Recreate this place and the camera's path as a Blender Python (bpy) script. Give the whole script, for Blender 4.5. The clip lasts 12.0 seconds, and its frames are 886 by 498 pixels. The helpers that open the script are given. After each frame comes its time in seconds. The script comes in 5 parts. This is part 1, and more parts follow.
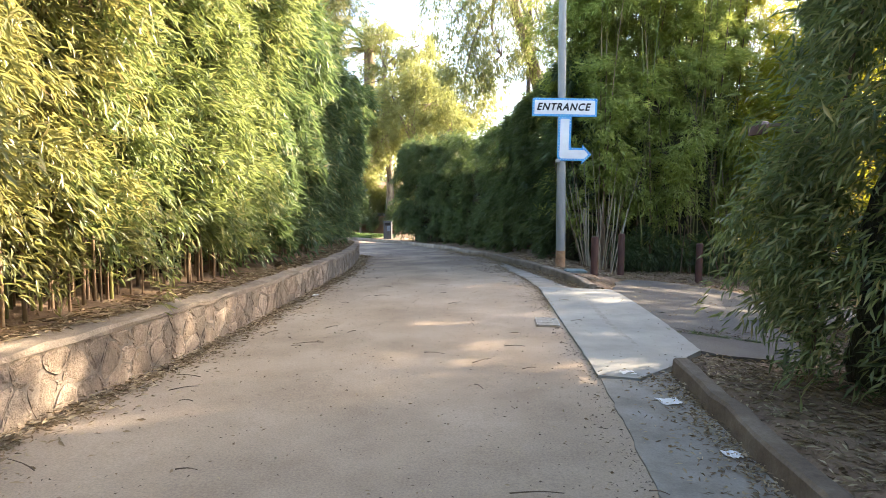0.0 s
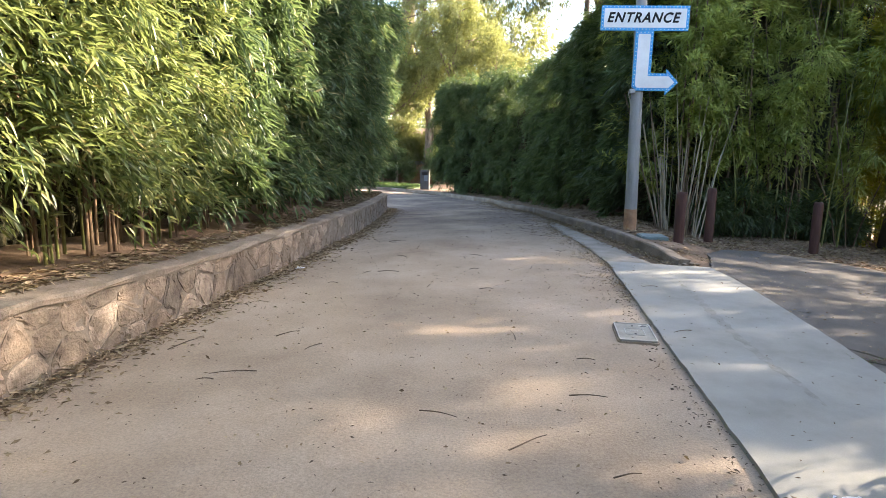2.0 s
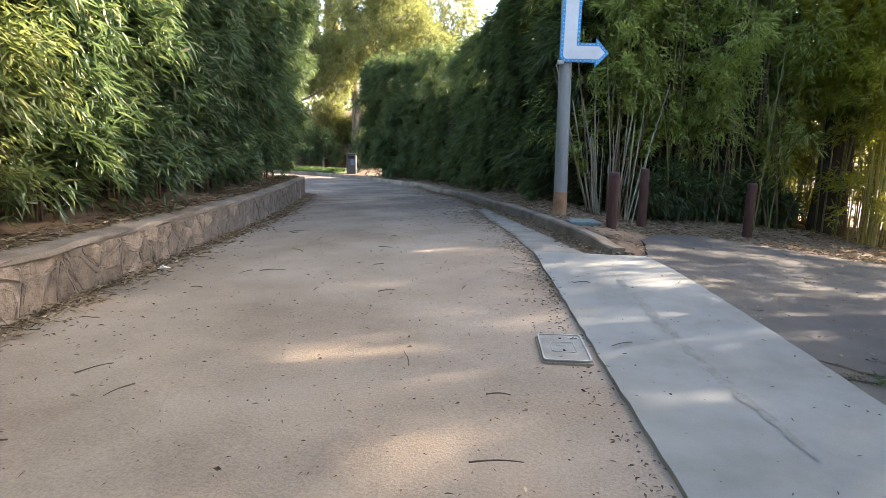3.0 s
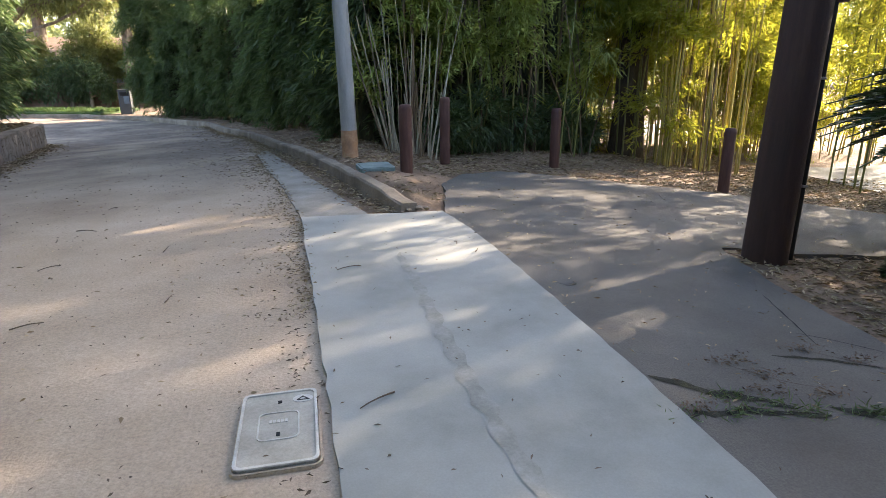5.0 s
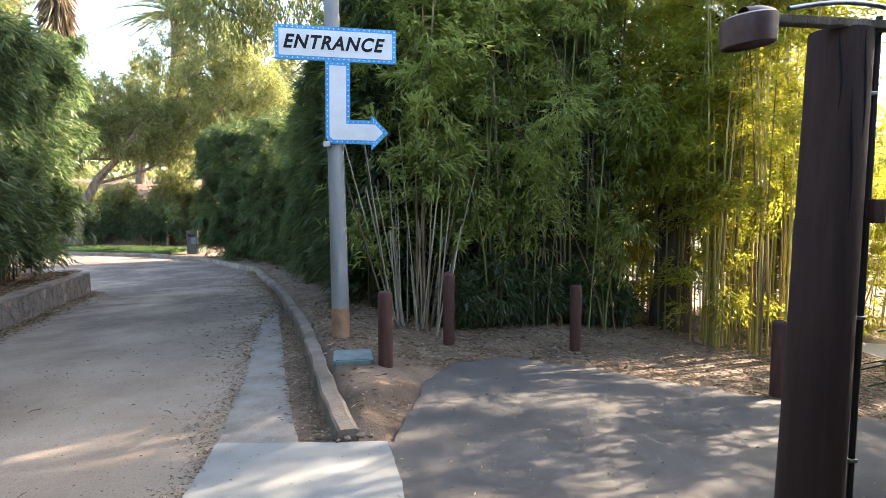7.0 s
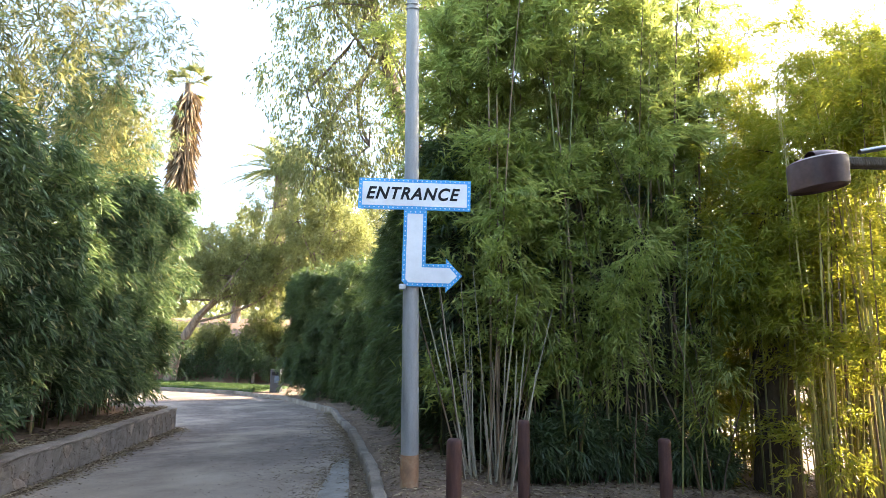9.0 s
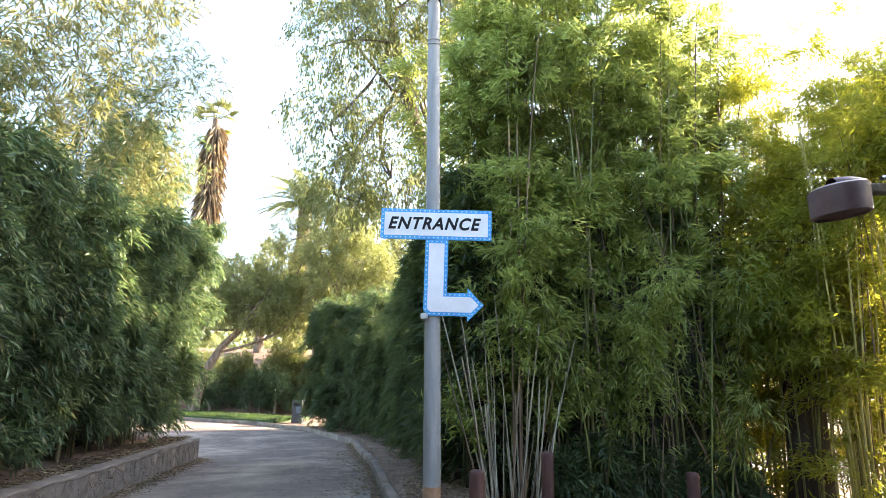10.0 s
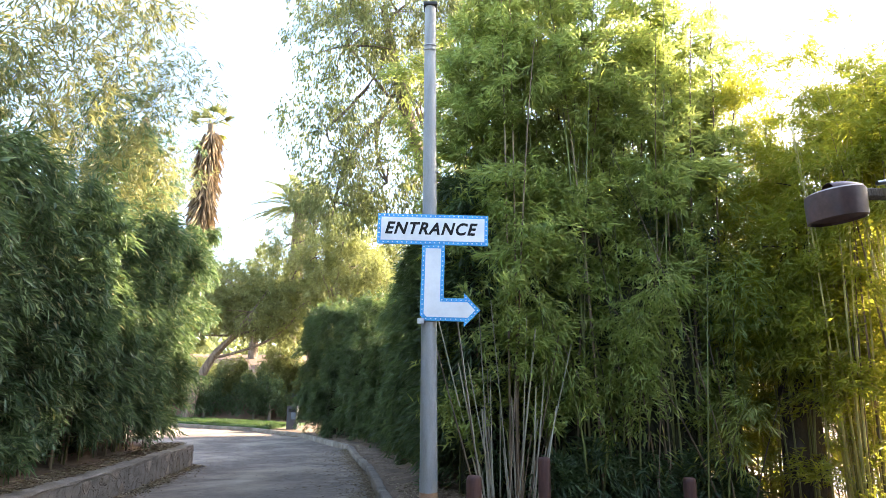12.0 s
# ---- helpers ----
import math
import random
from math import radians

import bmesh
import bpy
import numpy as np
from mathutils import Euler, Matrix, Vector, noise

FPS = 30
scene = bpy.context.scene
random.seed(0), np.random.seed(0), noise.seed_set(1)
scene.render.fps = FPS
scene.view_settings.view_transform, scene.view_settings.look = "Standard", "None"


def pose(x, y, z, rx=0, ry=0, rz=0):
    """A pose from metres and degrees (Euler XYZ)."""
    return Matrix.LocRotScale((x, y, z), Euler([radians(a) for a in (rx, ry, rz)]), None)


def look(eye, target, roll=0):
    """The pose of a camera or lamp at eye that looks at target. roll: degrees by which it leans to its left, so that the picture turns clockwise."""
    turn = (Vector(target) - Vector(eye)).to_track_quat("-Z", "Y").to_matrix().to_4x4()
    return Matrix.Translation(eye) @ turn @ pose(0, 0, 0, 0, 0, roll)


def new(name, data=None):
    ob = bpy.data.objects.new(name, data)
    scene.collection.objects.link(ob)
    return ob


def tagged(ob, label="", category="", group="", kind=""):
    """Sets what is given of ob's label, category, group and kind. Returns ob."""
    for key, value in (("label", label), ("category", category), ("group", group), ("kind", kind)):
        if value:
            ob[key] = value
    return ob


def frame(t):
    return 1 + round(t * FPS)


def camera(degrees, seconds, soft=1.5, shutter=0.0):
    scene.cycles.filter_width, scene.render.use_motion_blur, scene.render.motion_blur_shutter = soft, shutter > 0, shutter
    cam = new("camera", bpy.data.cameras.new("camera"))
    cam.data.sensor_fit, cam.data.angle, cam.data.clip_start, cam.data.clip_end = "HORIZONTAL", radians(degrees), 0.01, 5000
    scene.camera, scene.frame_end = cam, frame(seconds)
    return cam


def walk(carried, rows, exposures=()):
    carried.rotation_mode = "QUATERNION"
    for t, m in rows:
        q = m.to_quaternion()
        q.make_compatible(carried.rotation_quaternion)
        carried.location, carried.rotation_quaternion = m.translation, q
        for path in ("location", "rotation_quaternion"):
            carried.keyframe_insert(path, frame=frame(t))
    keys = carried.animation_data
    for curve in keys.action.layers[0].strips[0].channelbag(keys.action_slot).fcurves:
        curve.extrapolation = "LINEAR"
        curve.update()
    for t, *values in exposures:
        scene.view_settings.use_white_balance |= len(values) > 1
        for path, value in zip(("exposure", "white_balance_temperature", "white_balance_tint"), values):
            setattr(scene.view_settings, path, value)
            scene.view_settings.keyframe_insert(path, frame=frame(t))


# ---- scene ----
cam = camera(74.0, 12.0, 0.75)
PATH = [
    (0, (0.437, 0.085, 1.455), (0.373, 2.079, 1.31), 0.6),
    (0.5, (0.355, 0.828, 1.379), (0.146, 2.808, 1.197), 0.7),
    (1, (0.253, 1.555, 1.317), (-0.02, 3.524, 1.098), 1.2),
    (1.5, (0.326, 2.212, 1.351), (0.093, 4.182, 1.095), 1.2),
    (2, (0.496, 2.905, 1.347), (0.287, 4.869, 1.033), 1.1),
    (2.5, (0.644, 3.492, 1.274), (0.54, 5.463, 0.95), 1.2),
    (4.5, (1.26, 5.301, 1.221), (1.634, 7.188, 0.671), -0.1),
    (5, (1.57, 5.527, 1.252), (2.124, 7.357, 0.667), -0.6),
    (5.5, (1.997, 5.765, 1.35), (2.651, 7.557, 0.75), -0.8),
    (6, (2.331, 6.069, 1.283), (2.922, 7.902, 0.745), -0.6),
    (6.5, (2.683, 6.3, 1.442), (3.147, 8.211, 1.078), -0.4),
    (7, (2.766, 6.276, 1.775), (3.108, 8.241, 1.624), 0.0),
    (7.5, (2.813, 6.285, 1.794), (3.061, 8.269, 1.809), 0.1),
    (9.5, (2.867, 6.262, 1.78), (2.894, 8.225, 2.162), 1.0),
    (10, (2.864, 6.23, 1.772), (2.857, 8.185, 2.195), 1.0),
    (10.5, (2.867, 6.251, 1.772), (2.835, 8.199, 2.224), 1.0),
    (11, (2.856, 6.24, 1.776), (2.811, 8.182, 2.249), 1.1),
    (11.5, (2.852, 6.23, 1.772), (2.83, 8.175, 2.235), 1.1),
    (12, (2.846, 6.23, 1.767), (2.855, 8.181, 2.208), 0.9),
]
EXPOSURE, WARMTH, TINT = 2.56, 6600, 15
walk(cam, [(t, look(eye, target, roll)) for t, eye, target, roll in PATH], [(t, EXPOSURE + e, WARMTH + w, TINT) for t, e, w in ((0.0, 0.32, 350), (1.0, 0.3, 250), (2.5, 0.07, 0), (5.0, 0.03, 0), (6.0, 0.2, 0), (7.0, 0.2, 0), (9.5, 0.36, 0), (12.0, 0.38, 0))])
# ---- world and sun ----
SUN = Vector((0.856, 0.338, 0.40)).normalized()
world = bpy.data.worlds.new("sky")
scene.world = world
world.use_nodes = True
wn = world.node_tree
sky = wn.nodes.new("ShaderNodeTexSky")
sky.sky_type, sky.sun_disc = "NISHITA", False
sky.sun_elevation = math.asin(SUN.z)
sky.sun_rotation = math.atan2(SUN.x, SUN.y)
sky.dust_density = 2.0
wn.nodes["Background"].inputs["Strength"].default_value = 0.15
wn.links.new(sky.outputs["Color"], wn.nodes["Background"].inputs["Color"])
sun = new("sun", bpy.data.lights.new("sun", "SUN"))
sun.data.energy, sun.data.angle, sun.data.color = 5.0, radians(0.5), (1.0, 0.86, 0.66)
sun.matrix_world = look((30, 12, 17), (30 - SUN.x, 12 - SUN.y, 17 - SUN.z))


# ---- materials ----
def shader(name):
    m = bpy.data.materials.new(name)
    m.use_nodes = True
    return m, m.node_tree.nodes, m.node_tree.links, m.node_tree.nodes["Principled BSDF"]


def ramp(nodes, links, source, stops):
    r = nodes.new("ShaderNodeValToRGB")
    while len(r.color_ramp.elements) < len(stops):
        r.color_ramp.elements.new(0.5)
    for e, (p, c) in zip(r.color_ramp.elements, stops):
        e.position, e.color = p, (*c, 1)
    links.new(source, r.inputs[0])
    return r.outputs[0]


def noisy(nodes, links, scale, detail=4.0, rough=0.6, stretch=None):
    n = nodes.new("ShaderNodeTexNoise")
    n.inputs["Scale"].default_value, n.inputs["Detail"].default_value, n.inputs["Roughness"].default_value = scale, detail, rough
    g = nodes.new("ShaderNodeNewGeometry")
    if stretch:
        mp = nodes.new("ShaderNodeMapping")
        mp.inputs["Scale"].default_value = stretch
        links.new(g.outputs["Position"], mp.inputs["Vector"])
        links.new(mp.outputs[0], n.inputs["Vector"])
    else:
        links.new(g.outputs["Position"], n.inputs["Vector"])
    return n.outputs[0]


def blend(nodes, links, a, b, fac, kind="MIX"):
    x = nodes.new("ShaderNodeMix")
    x.data_type, x.blend_type = "RGBA", kind
    for i, v in ((0, fac), (6, a), (7, b)):
        if isinstance(v, (int, float)):
            x.inputs[i].default_value = v
        elif isinstance(v, tuple):
            x.inputs[i].default_value = (*v, 1)
        else:
            links.new(v, x.inputs[i])
    return x.outputs[2]


def surface(name, dark, mid, light, scale=2.0, grain=60.0, rough=0.9, bump=0.3, bump_dist=0.01, metal=0.0, stretch=None, vary=0.0, grain_amount=0.35):
    """A worn opaque surface: blotches at one scale, grain at another, bump from both."""
    m, n, l, b = shader(name)
    big = noisy(n, l, scale, 5.0, 0.62, stretch)
    fine = noisy(n, l, grain, 3.0, 0.7, stretch)
    c = ramp(n, l, big, ((0.3, dark), (0.5, mid), (0.72, light)))
    f = ramp(n, l, fine, ((0.3, (0.55, 0.55, 0.55)), (0.7, (1.25, 1.25, 1.25))))
    c = blend(n, l, c, f, grain_amount, "MULTIPLY")
    if vary:
        o = n.new("ShaderNodeObjectInfo")
        v = ramp(n, l, o.outputs["Random"], ((0.0, (1 - vary,) * 3), (0.5, (1.0, 1.0 - vary * 0.15, 1.0 - vary * 0.3)), (1.0, (1 + vary,) * 3)))
        c = blend(n, l, c, v, 1.0, "MULTIPLY")
    l.new(c, b.inputs["Base Color"])
    b.inputs["Roughness"].default_value, b.inputs["Metallic"].default_value = rough, metal
    bp = n.new("ShaderNodeBump")
    bp.inputs["Strength"].default_value, bp.inputs["Distance"].default_value = bump, bump_dist
    l.new(fine, bp.inputs["Height"])
    l.new(bp.outputs[0], b.inputs["Normal"])
    return m


def leafy(name, dark, mid, light, through_colour, translucent=0.35, rough=0.45, dead=None):
    """Leaves: each blade its own tone, large patches of tone, light passing through."""
    m, n, l, b = shader(name)
    g = n.new("ShaderNodeNewGeometry")
    stops = [(0.0, dark), (0.5, mid), (0.93, light)]
    if dead:
        stops.append((0.97, dead))
    c = ramp(n, l, g.outputs["Random Per Island"], stops)
    patch = ramp(n, l, noisy(n, l, 0.9, 3.0), ((0.3, (0.65, 0.72, 0.62)), (0.7, (1.25, 1.2, 1.1))))
    c = blend(n, l, c, patch, 0.8, "MULTIPLY")
    l.new(c, b.inputs["Base Color"])
    b.inputs["Roughness"].default_value = rough
    t = n.new("ShaderNodeBsdfTranslucent")
    l.new(blend(n, l, c, through_colour, 0.75), t.inputs["Color"])
    mix = n.new("ShaderNodeMixShader")
    mix.inputs[0].default_value = translucent
    l.new(b.outputs[0], mix.inputs[1])
    l.new(t.outputs[0], mix.inputs[2])
    l.new(mix.outputs[0], n["Material Output"].inputs["Surface"])
    return m


M = {
    "sand": surface("sandy_road", (0.255, 0.194, 0.138), (0.35, 0.275, 0.202), (0.43, 0.347, 0.266), 0.7, 70, 0.95, 0.6, 0.008, grain_amount=0.55),
    "concrete": surface("pale_concrete", (0.2, 0.203, 0.186), (0.262, 0.264, 0.244), (0.315, 0.317, 0.296), 1.6, 120, 0.85, 0.15, 0.003, grain_amount=0.2),
    "old_concrete": surface("old_concrete", (0.18, 0.158, 0.128), (0.255, 0.23, 0.195), (0.32, 0.295, 0.258), 3.0, 60, 0.9, 0.4, 0.008),
    "asphalt": surface("asphalt", (0.086, 0.077, 0.067), (0.113, 0.103, 0.091), (0.145, 0.133, 0.118), 1.2, 110, 0.9, 0.7, 0.006, grain_amount=0.6),
    "soil": surface("leafy_soil", (0.1, 0.065, 0.04), (0.19, 0.125, 0.08), (0.3, 0.21, 0.14), 1.5, 35, 0.95, 0.7, 0.02, grain_amount=0.6),
    "red_earth": surface("red_earth", (0.12, 0.068, 0.044), (0.19, 0.115, 0.076), (0.27, 0.18, 0.125), 0.6, 12, 0.95, 0.6, 0.04),
    "stone": surface("wall_stone", (0.13, 0.1, 0.075), (0.25, 0.2, 0.15), (0.38, 0.31, 0.24), 6.0, 40, 0.9, 0.8, 0.018, vary=0.32, grain_amount=0.5),
    "mortar": surface("mortar", (0.14, 0.11, 0.085), (0.2, 0.165, 0.13), (0.26, 0.22, 0.175), 5.0, 60, 0.95, 0.6, 0.01),
    "coping": surface("wall_coping", (0.13, 0.1, 0.075), (0.22, 0.175, 0.13), (0.32, 0.265, 0.205), 2.2, 45, 0.92, 0.7, 0.014, grain_amount=0.5),
    "brown_paint": surface("brown_painted_wood", (0.03, 0.015, 0.011), (0.046, 0.022, 0.016), (0.066, 0.034, 0.025), 2.0, 30, 0.75, 0.35, 0.006, stretch=(6, 6, 0.5)),
    "red_post": surface("red_brown_post", (0.05, 0.019, 0.014), (0.075, 0.029, 0.021), (0.105, 0.046, 0.035), 4.0, 40, 0.7, 0.4, 0.006, stretch=(6, 6, 0.7)),
    "grey_pole": surface("grey_painted_pole", (0.2, 0.2, 0.195), (0.27, 0.27, 0.265), (0.33, 0.33, 0.32), 1.5, 40, 0.6, 0.12, 0.003, stretch=(5, 5, 0.7)),
    "rust_base": surface("rust_stained_paint", (0.25, 0.14, 0.08), (0.36, 0.2, 0.11), (0.42, 0.29, 0.19), 6.0, 40, 0.8, 0.2, 0.004),
    "white": surface("sign_white", (0.66, 0.66, 0.66), (0.74, 0.74, 0.74), (0.8, 0.8, 0.8), 3.0, 30, 0.5, 0.03, 0.002, grain_amount=0.08),
    "blue": surface("sign_blue", (0.03, 0.26, 0.56), (0.045, 0.33, 0.66), (0.07, 0.4, 0.72), 5.0, 30, 0.5, 0.05, 0.002, grain_amount=0.15),
    "black": surface("sign_black", (0.008, 0.008, 0.008), (0.012, 0.012, 0.012), (0.02, 0.02, 0.02), 6.0, 30, 0.95, 0.05, 0.001),
    "steel": surface("galvanised_steel", (0.3, 0.3, 0.31), (0.4, 0.4, 0.41), (0.5, 0.5, 0.5), 8.0, 60, 0.4, 0.1, 0.002, metal=0.9),
    "dark_pipe": surface("black_conduit", (0.012, 0.011, 0.01), (0.02, 0.018, 0.016), (0.03, 0.027, 0.024), 6.0, 40, 0.5, 0.1, 0.002),
    "lamp_metal": surface("brown_lamp_metal", (0.06, 0.027, 0.022), (0.09, 0.044, 0.036), (0.12, 0.065, 0.054), 5.0, 40, 0.45, 0.1, 0.002),
    "pale_rim": surface("worn_pale_rim", (0.36, 0.34, 0.3), (0.46, 0.44, 0.4), (0.55, 0.53, 0.48), 9.0, 80, 0.85, 0.2, 0.002),
    "box_lid": surface("grey_valve_lid", (0.26, 0.24, 0.2), (0.33, 0.31, 0.265), (0.39, 0.37, 0.32), 9.0, 80, 0.85, 0.3, 0.003),
    "green_lid": surface("green_valve_lid", (0.13, 0.18, 0.175), (0.19, 0.25, 0.245), (0.26, 0.31, 0.3), 7.0, 60, 0.7, 0.2, 0.002),
    "bark": surface("tree_bark", (0.1, 0.075, 0.055), (0.2, 0.155, 0.115), (0.36, 0.29, 0.22), 3.0, 18, 0.95, 0.8, 0.03, stretch=(2, 2, 0.6)),
    "cane": surface("pale_dry_cane", (0.19, 0.16, 0.11), (0.32, 0.28, 0.2), (0.44, 0.4, 0.31), 2.0, 25, 0.5, 0.1, 0.003, stretch=(1, 1, 0.8), vary=0.3),
    "green_cane": surface("green_cane", (0.07, 0.085, 0.02), (0.14, 0.15, 0.04), (0.23, 0.2, 0.08), 1.0, 25, 0.45, 0.1, 0.003, vary=0.3),
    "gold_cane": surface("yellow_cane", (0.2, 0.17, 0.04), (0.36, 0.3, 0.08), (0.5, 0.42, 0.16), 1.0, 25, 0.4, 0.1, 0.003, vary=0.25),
    "moss": surface("dark_moss", (0.01, 0.01, 0.006), (0.022, 0.022, 0.012), (0.045, 0.042, 0.022), 14.0, 60, 0.95, 0.9, 0.01),
    # leaf tone between the sunlit and shaded ones, light put into the colour
    "bamboo_half_sun": leafy("half_sun_bamboo_leaves", (0.045, 0.075, 0.032), (0.115, 0.158, 0.064), (0.33, 0.34, 0.155), (0.36, 0.44, 0.13), 0.35, 0.37, (0.42, 0.33, 0.16)),
    "brown_kerb": surface("brown_kerb", (0.1, 0.072, 0.05), (0.16, 0.12, 0.085), (0.23, 0.185, 0.14), 3.5, 50, 0.92, 0.5, 0.01),
    "brown_cane": surface("brown_old_cane", (0.08, 0.05, 0.03), (0.15, 0.1, 0.06), (0.26, 0.19, 0.11), 2.0, 25, 0.6, 0.1, 0.003, stretch=(1, 1, 0.8), vary=0.35),
    # near-black: the shade inside the hedges is put into this colour
    "shade_backing": surface("inner_shade", (0.02, 0.02, 0.01), (0.045, 0.045, 0.02), (0.09, 0.075, 0.035), 3.0, 14, 1.0, 1.0, 0.08, stretch=(2, 2, 0.7)),
    "dark_bark": surface("dark_bark", (0.035, 0.024, 0.016), (0.06, 0.042, 0.028), (0.1, 0.072, 0.046), 3.0, 18, 0.95, 0.8, 0.03, stretch=(2, 2, 0.6)),
    "stain": surface("mud_stain", (0.19, 0.188, 0.168), (0.243, 0.24, 0.218), (0.3, 0.298, 0.276), 9.0, 80, 0.9, 0.1, 0.002),
    "dull_blue": surface("faded_blue_patch", (0.07, 0.1, 0.14), (0.1, 0.14, 0.18), (0.14, 0.18, 0.22), 8.0, 60, 0.7, 0.1, 0.002),
    "bin": surface("dark_bin_plastic", (0.03, 0.035, 0.04), (0.045, 0.05, 0.055), (0.06, 0.065, 0.07), 4.0, 40, 0.5, 0.1, 0.003),
    "pale_lot": surface("pale_gravel_lot", (0.2, 0.19, 0.18), (0.27, 0.26, 0.25), (0.33, 0.32, 0.31), 0.5, 30, 0.9, 0.3, 0.01),
    # yellowed leaf colours, toned as if in full sun
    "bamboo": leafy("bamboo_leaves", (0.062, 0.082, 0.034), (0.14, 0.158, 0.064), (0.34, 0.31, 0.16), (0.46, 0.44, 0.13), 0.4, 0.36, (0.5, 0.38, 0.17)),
    # the same leaves darkened and blued, shade put into the colour
    "bamboo_green_shaded": leafy("green_shaded_bamboo_leaves", (0.022, 0.05, 0.025), (0.06, 0.105, 0.052), (0.2, 0.26, 0.125), (0.28, 0.4, 0.13), 0.3, 0.38, (0.36, 0.3, 0.16)),
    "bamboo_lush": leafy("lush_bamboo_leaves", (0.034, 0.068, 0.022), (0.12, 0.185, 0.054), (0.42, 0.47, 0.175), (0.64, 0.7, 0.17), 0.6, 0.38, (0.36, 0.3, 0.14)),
    # yellowed leaves: the sun's glow through them is put into the colour
    "bamboo_backlit": leafy("backlit_bamboo_leaves", (0.09, 0.13, 0.022), (0.16, 0.2, 0.032), (0.3, 0.3, 0.06), (0.62, 0.6, 0.06), 0.6, 0.42, (0.45, 0.33, 0.12)),
    # dark bluish leaves, part of the hedges' shade put into the colour
    "bamboo_dark_shaded": leafy("dark_shaded_bamboo_leaves", (0.02, 0.042, 0.022), (0.046, 0.078, 0.038), (0.11, 0.155, 0.075), (0.26, 0.36, 0.09), 0.32, 0.42),
    "tree_leaf": leafy("grey_green_tree_leaves", (0.08, 0.108, 0.047), (0.15, 0.175, 0.072), (0.29, 0.29, 0.14), (0.46, 0.48, 0.14), 0.42, 0.5),
    "cycad": leafy("cycad_leaflets", (0.015, 0.035, 0.014), (0.025, 0.05, 0.02), (0.045, 0.075, 0.03), (0.09, 0.15, 0.03), 0.12, 0.35),
    "litter": leafy("dry_fallen_leaves", (0.1, 0.066, 0.04), (0.22, 0.16, 0.1), (0.42, 0.34, 0.235), (0.4, 0.26, 0.12), 0.1, 0.8),
    "grass": leafy("lawn_grass", (0.03, 0.06, 0.015), (0.05, 0.095, 0.022), (0.085, 0.14, 0.04), (0.16, 0.26, 0.05), 0.3, 0.6),
    "dead_frond": leafy("dead_palm_fronds", (0.12, 0.08, 0.045), (0.22, 0.16, 0.1), (0.36, 0.28, 0.19), (0.3, 0.2, 0.1), 0.15, 0.8),
    "twig": surface("dry_twig", (0.06, 0.04, 0.025), (0.1, 0.07, 0.045), (0.16, 0.115, 0.075), 8.0, 60, 0.9, 0.3, 0.003),
}


def dirty_far(m):
    """Brown trodden dirt in ragged patches on the downhill stretch of the road."""
    n, l = m.node_tree.nodes, m.node_tree.links
    b = n["Principled BSDF"]
    old = b.inputs["Base Color"].links[0].from_socket
    g = n.new("ShaderNodeNewGeometry")
    sep = n.new("ShaderNodeSeparateXYZ")
    l.new(g.outputs["Position"], sep.inputs[0])
    along = n.new("ShaderNodeMapRange")
    along.inputs["From Min"].default_value, along.inputs["From Max"].default_value = 11.0, 19.0
    l.new(sep.outputs["Y"], along.inputs["Value"])
    spots = ramp(n, l, noisy(n, l, 0.55, 6.0, 0.7), ((0.36, (0.0, 0.0, 0.0)), (0.56, (1.0, 1.0, 1.0))))
    mul = n.new("ShaderNodeMath")
    mul.operation = "MULTIPLY"
    l.new(along.outputs[0], mul.inputs[0])
    l.new(spots, mul.inputs[1])
    earth = ramp(n, l, noisy(n, l, 5.0, 5.0, 0.7), ((0.3, (0.1, 0.072, 0.055)), (0.55, (0.17, 0.128, 0.1)), (0.75, (0.25, 0.195, 0.15))))
    l.new(blend(n, l, old, earth, mul.outputs[0]), b.inputs["Base Color"])


dirty_far(M["sand"])


# ---- building helpers ----
R = np.random.default_rng(7)


def mesh_object(name, verts, faces, material, parent=None, label="", smooth=False):
    me = bpy.data.meshes.new(name)
    if isinstance(faces, np.ndarray):
        k = faces.shape[1]
        me.vertices.add(len(verts))
        me.vertices.foreach_set("co", np.asarray(verts, np.float32).ravel())
        me.loops.add(faces.size)
        me.loops.foreach_set("vertex_index", faces.astype(np.int32).ravel())
        me.polygons.add(len(faces))
        me.polygons.foreach_set("loop_start", np.arange(0, faces.size, k, dtype=np.int32))
        me.update(calc_edges=True)
    else:
        me.from_pydata([tuple(v) for v in verts], [], faces)
    me.validate()
    me.materials.append(M[material])
    if smooth:
        me.polygons.foreach_set("use_smooth", np.ones(len(me.polygons), bool))
    ob = new(name, me)
    ob.parent = parent
    if label:
        ob["label"] = label
    return ob


def part(name, bm, material, parent=None, label="", smooth=False):
    me = bpy.data.meshes.new(name)
    bmesh.ops.recalc_face_normals(bm, faces=bm.faces)
    bm.to_mesh(me)
    bm.free()
    me.materials.append(M[material])
    if smooth:
        me.polygons.foreach_set("use_smooth", np.ones(len(me.polygons), bool))
    ob = new(name, me)
    ob.parent = parent
    if label:
        ob["label"] = label
    return ob


def thing(name, x, y, z, label, category, group=""):
    e = new(name)
    e.location = (x, y, z)
    e.empty_display_size = 0.2
    return tagged(e, label, category, group)


def box(sx, sy, sz, at=(0, 0, 0), bevel=0.006, segments=2):
    bm = bmesh.new()
    bmesh.ops.create_cube(bm, size=1.0, matrix=Matrix.Translation(at) @ Matrix.Diagonal((sx, sy, sz, 1)))
    if bevel:
        bmesh.ops.bevel(bm, geom=list(bm.edges), offset=bevel, segments=segments, profile=0.5, affect="EDGES")
    return bm


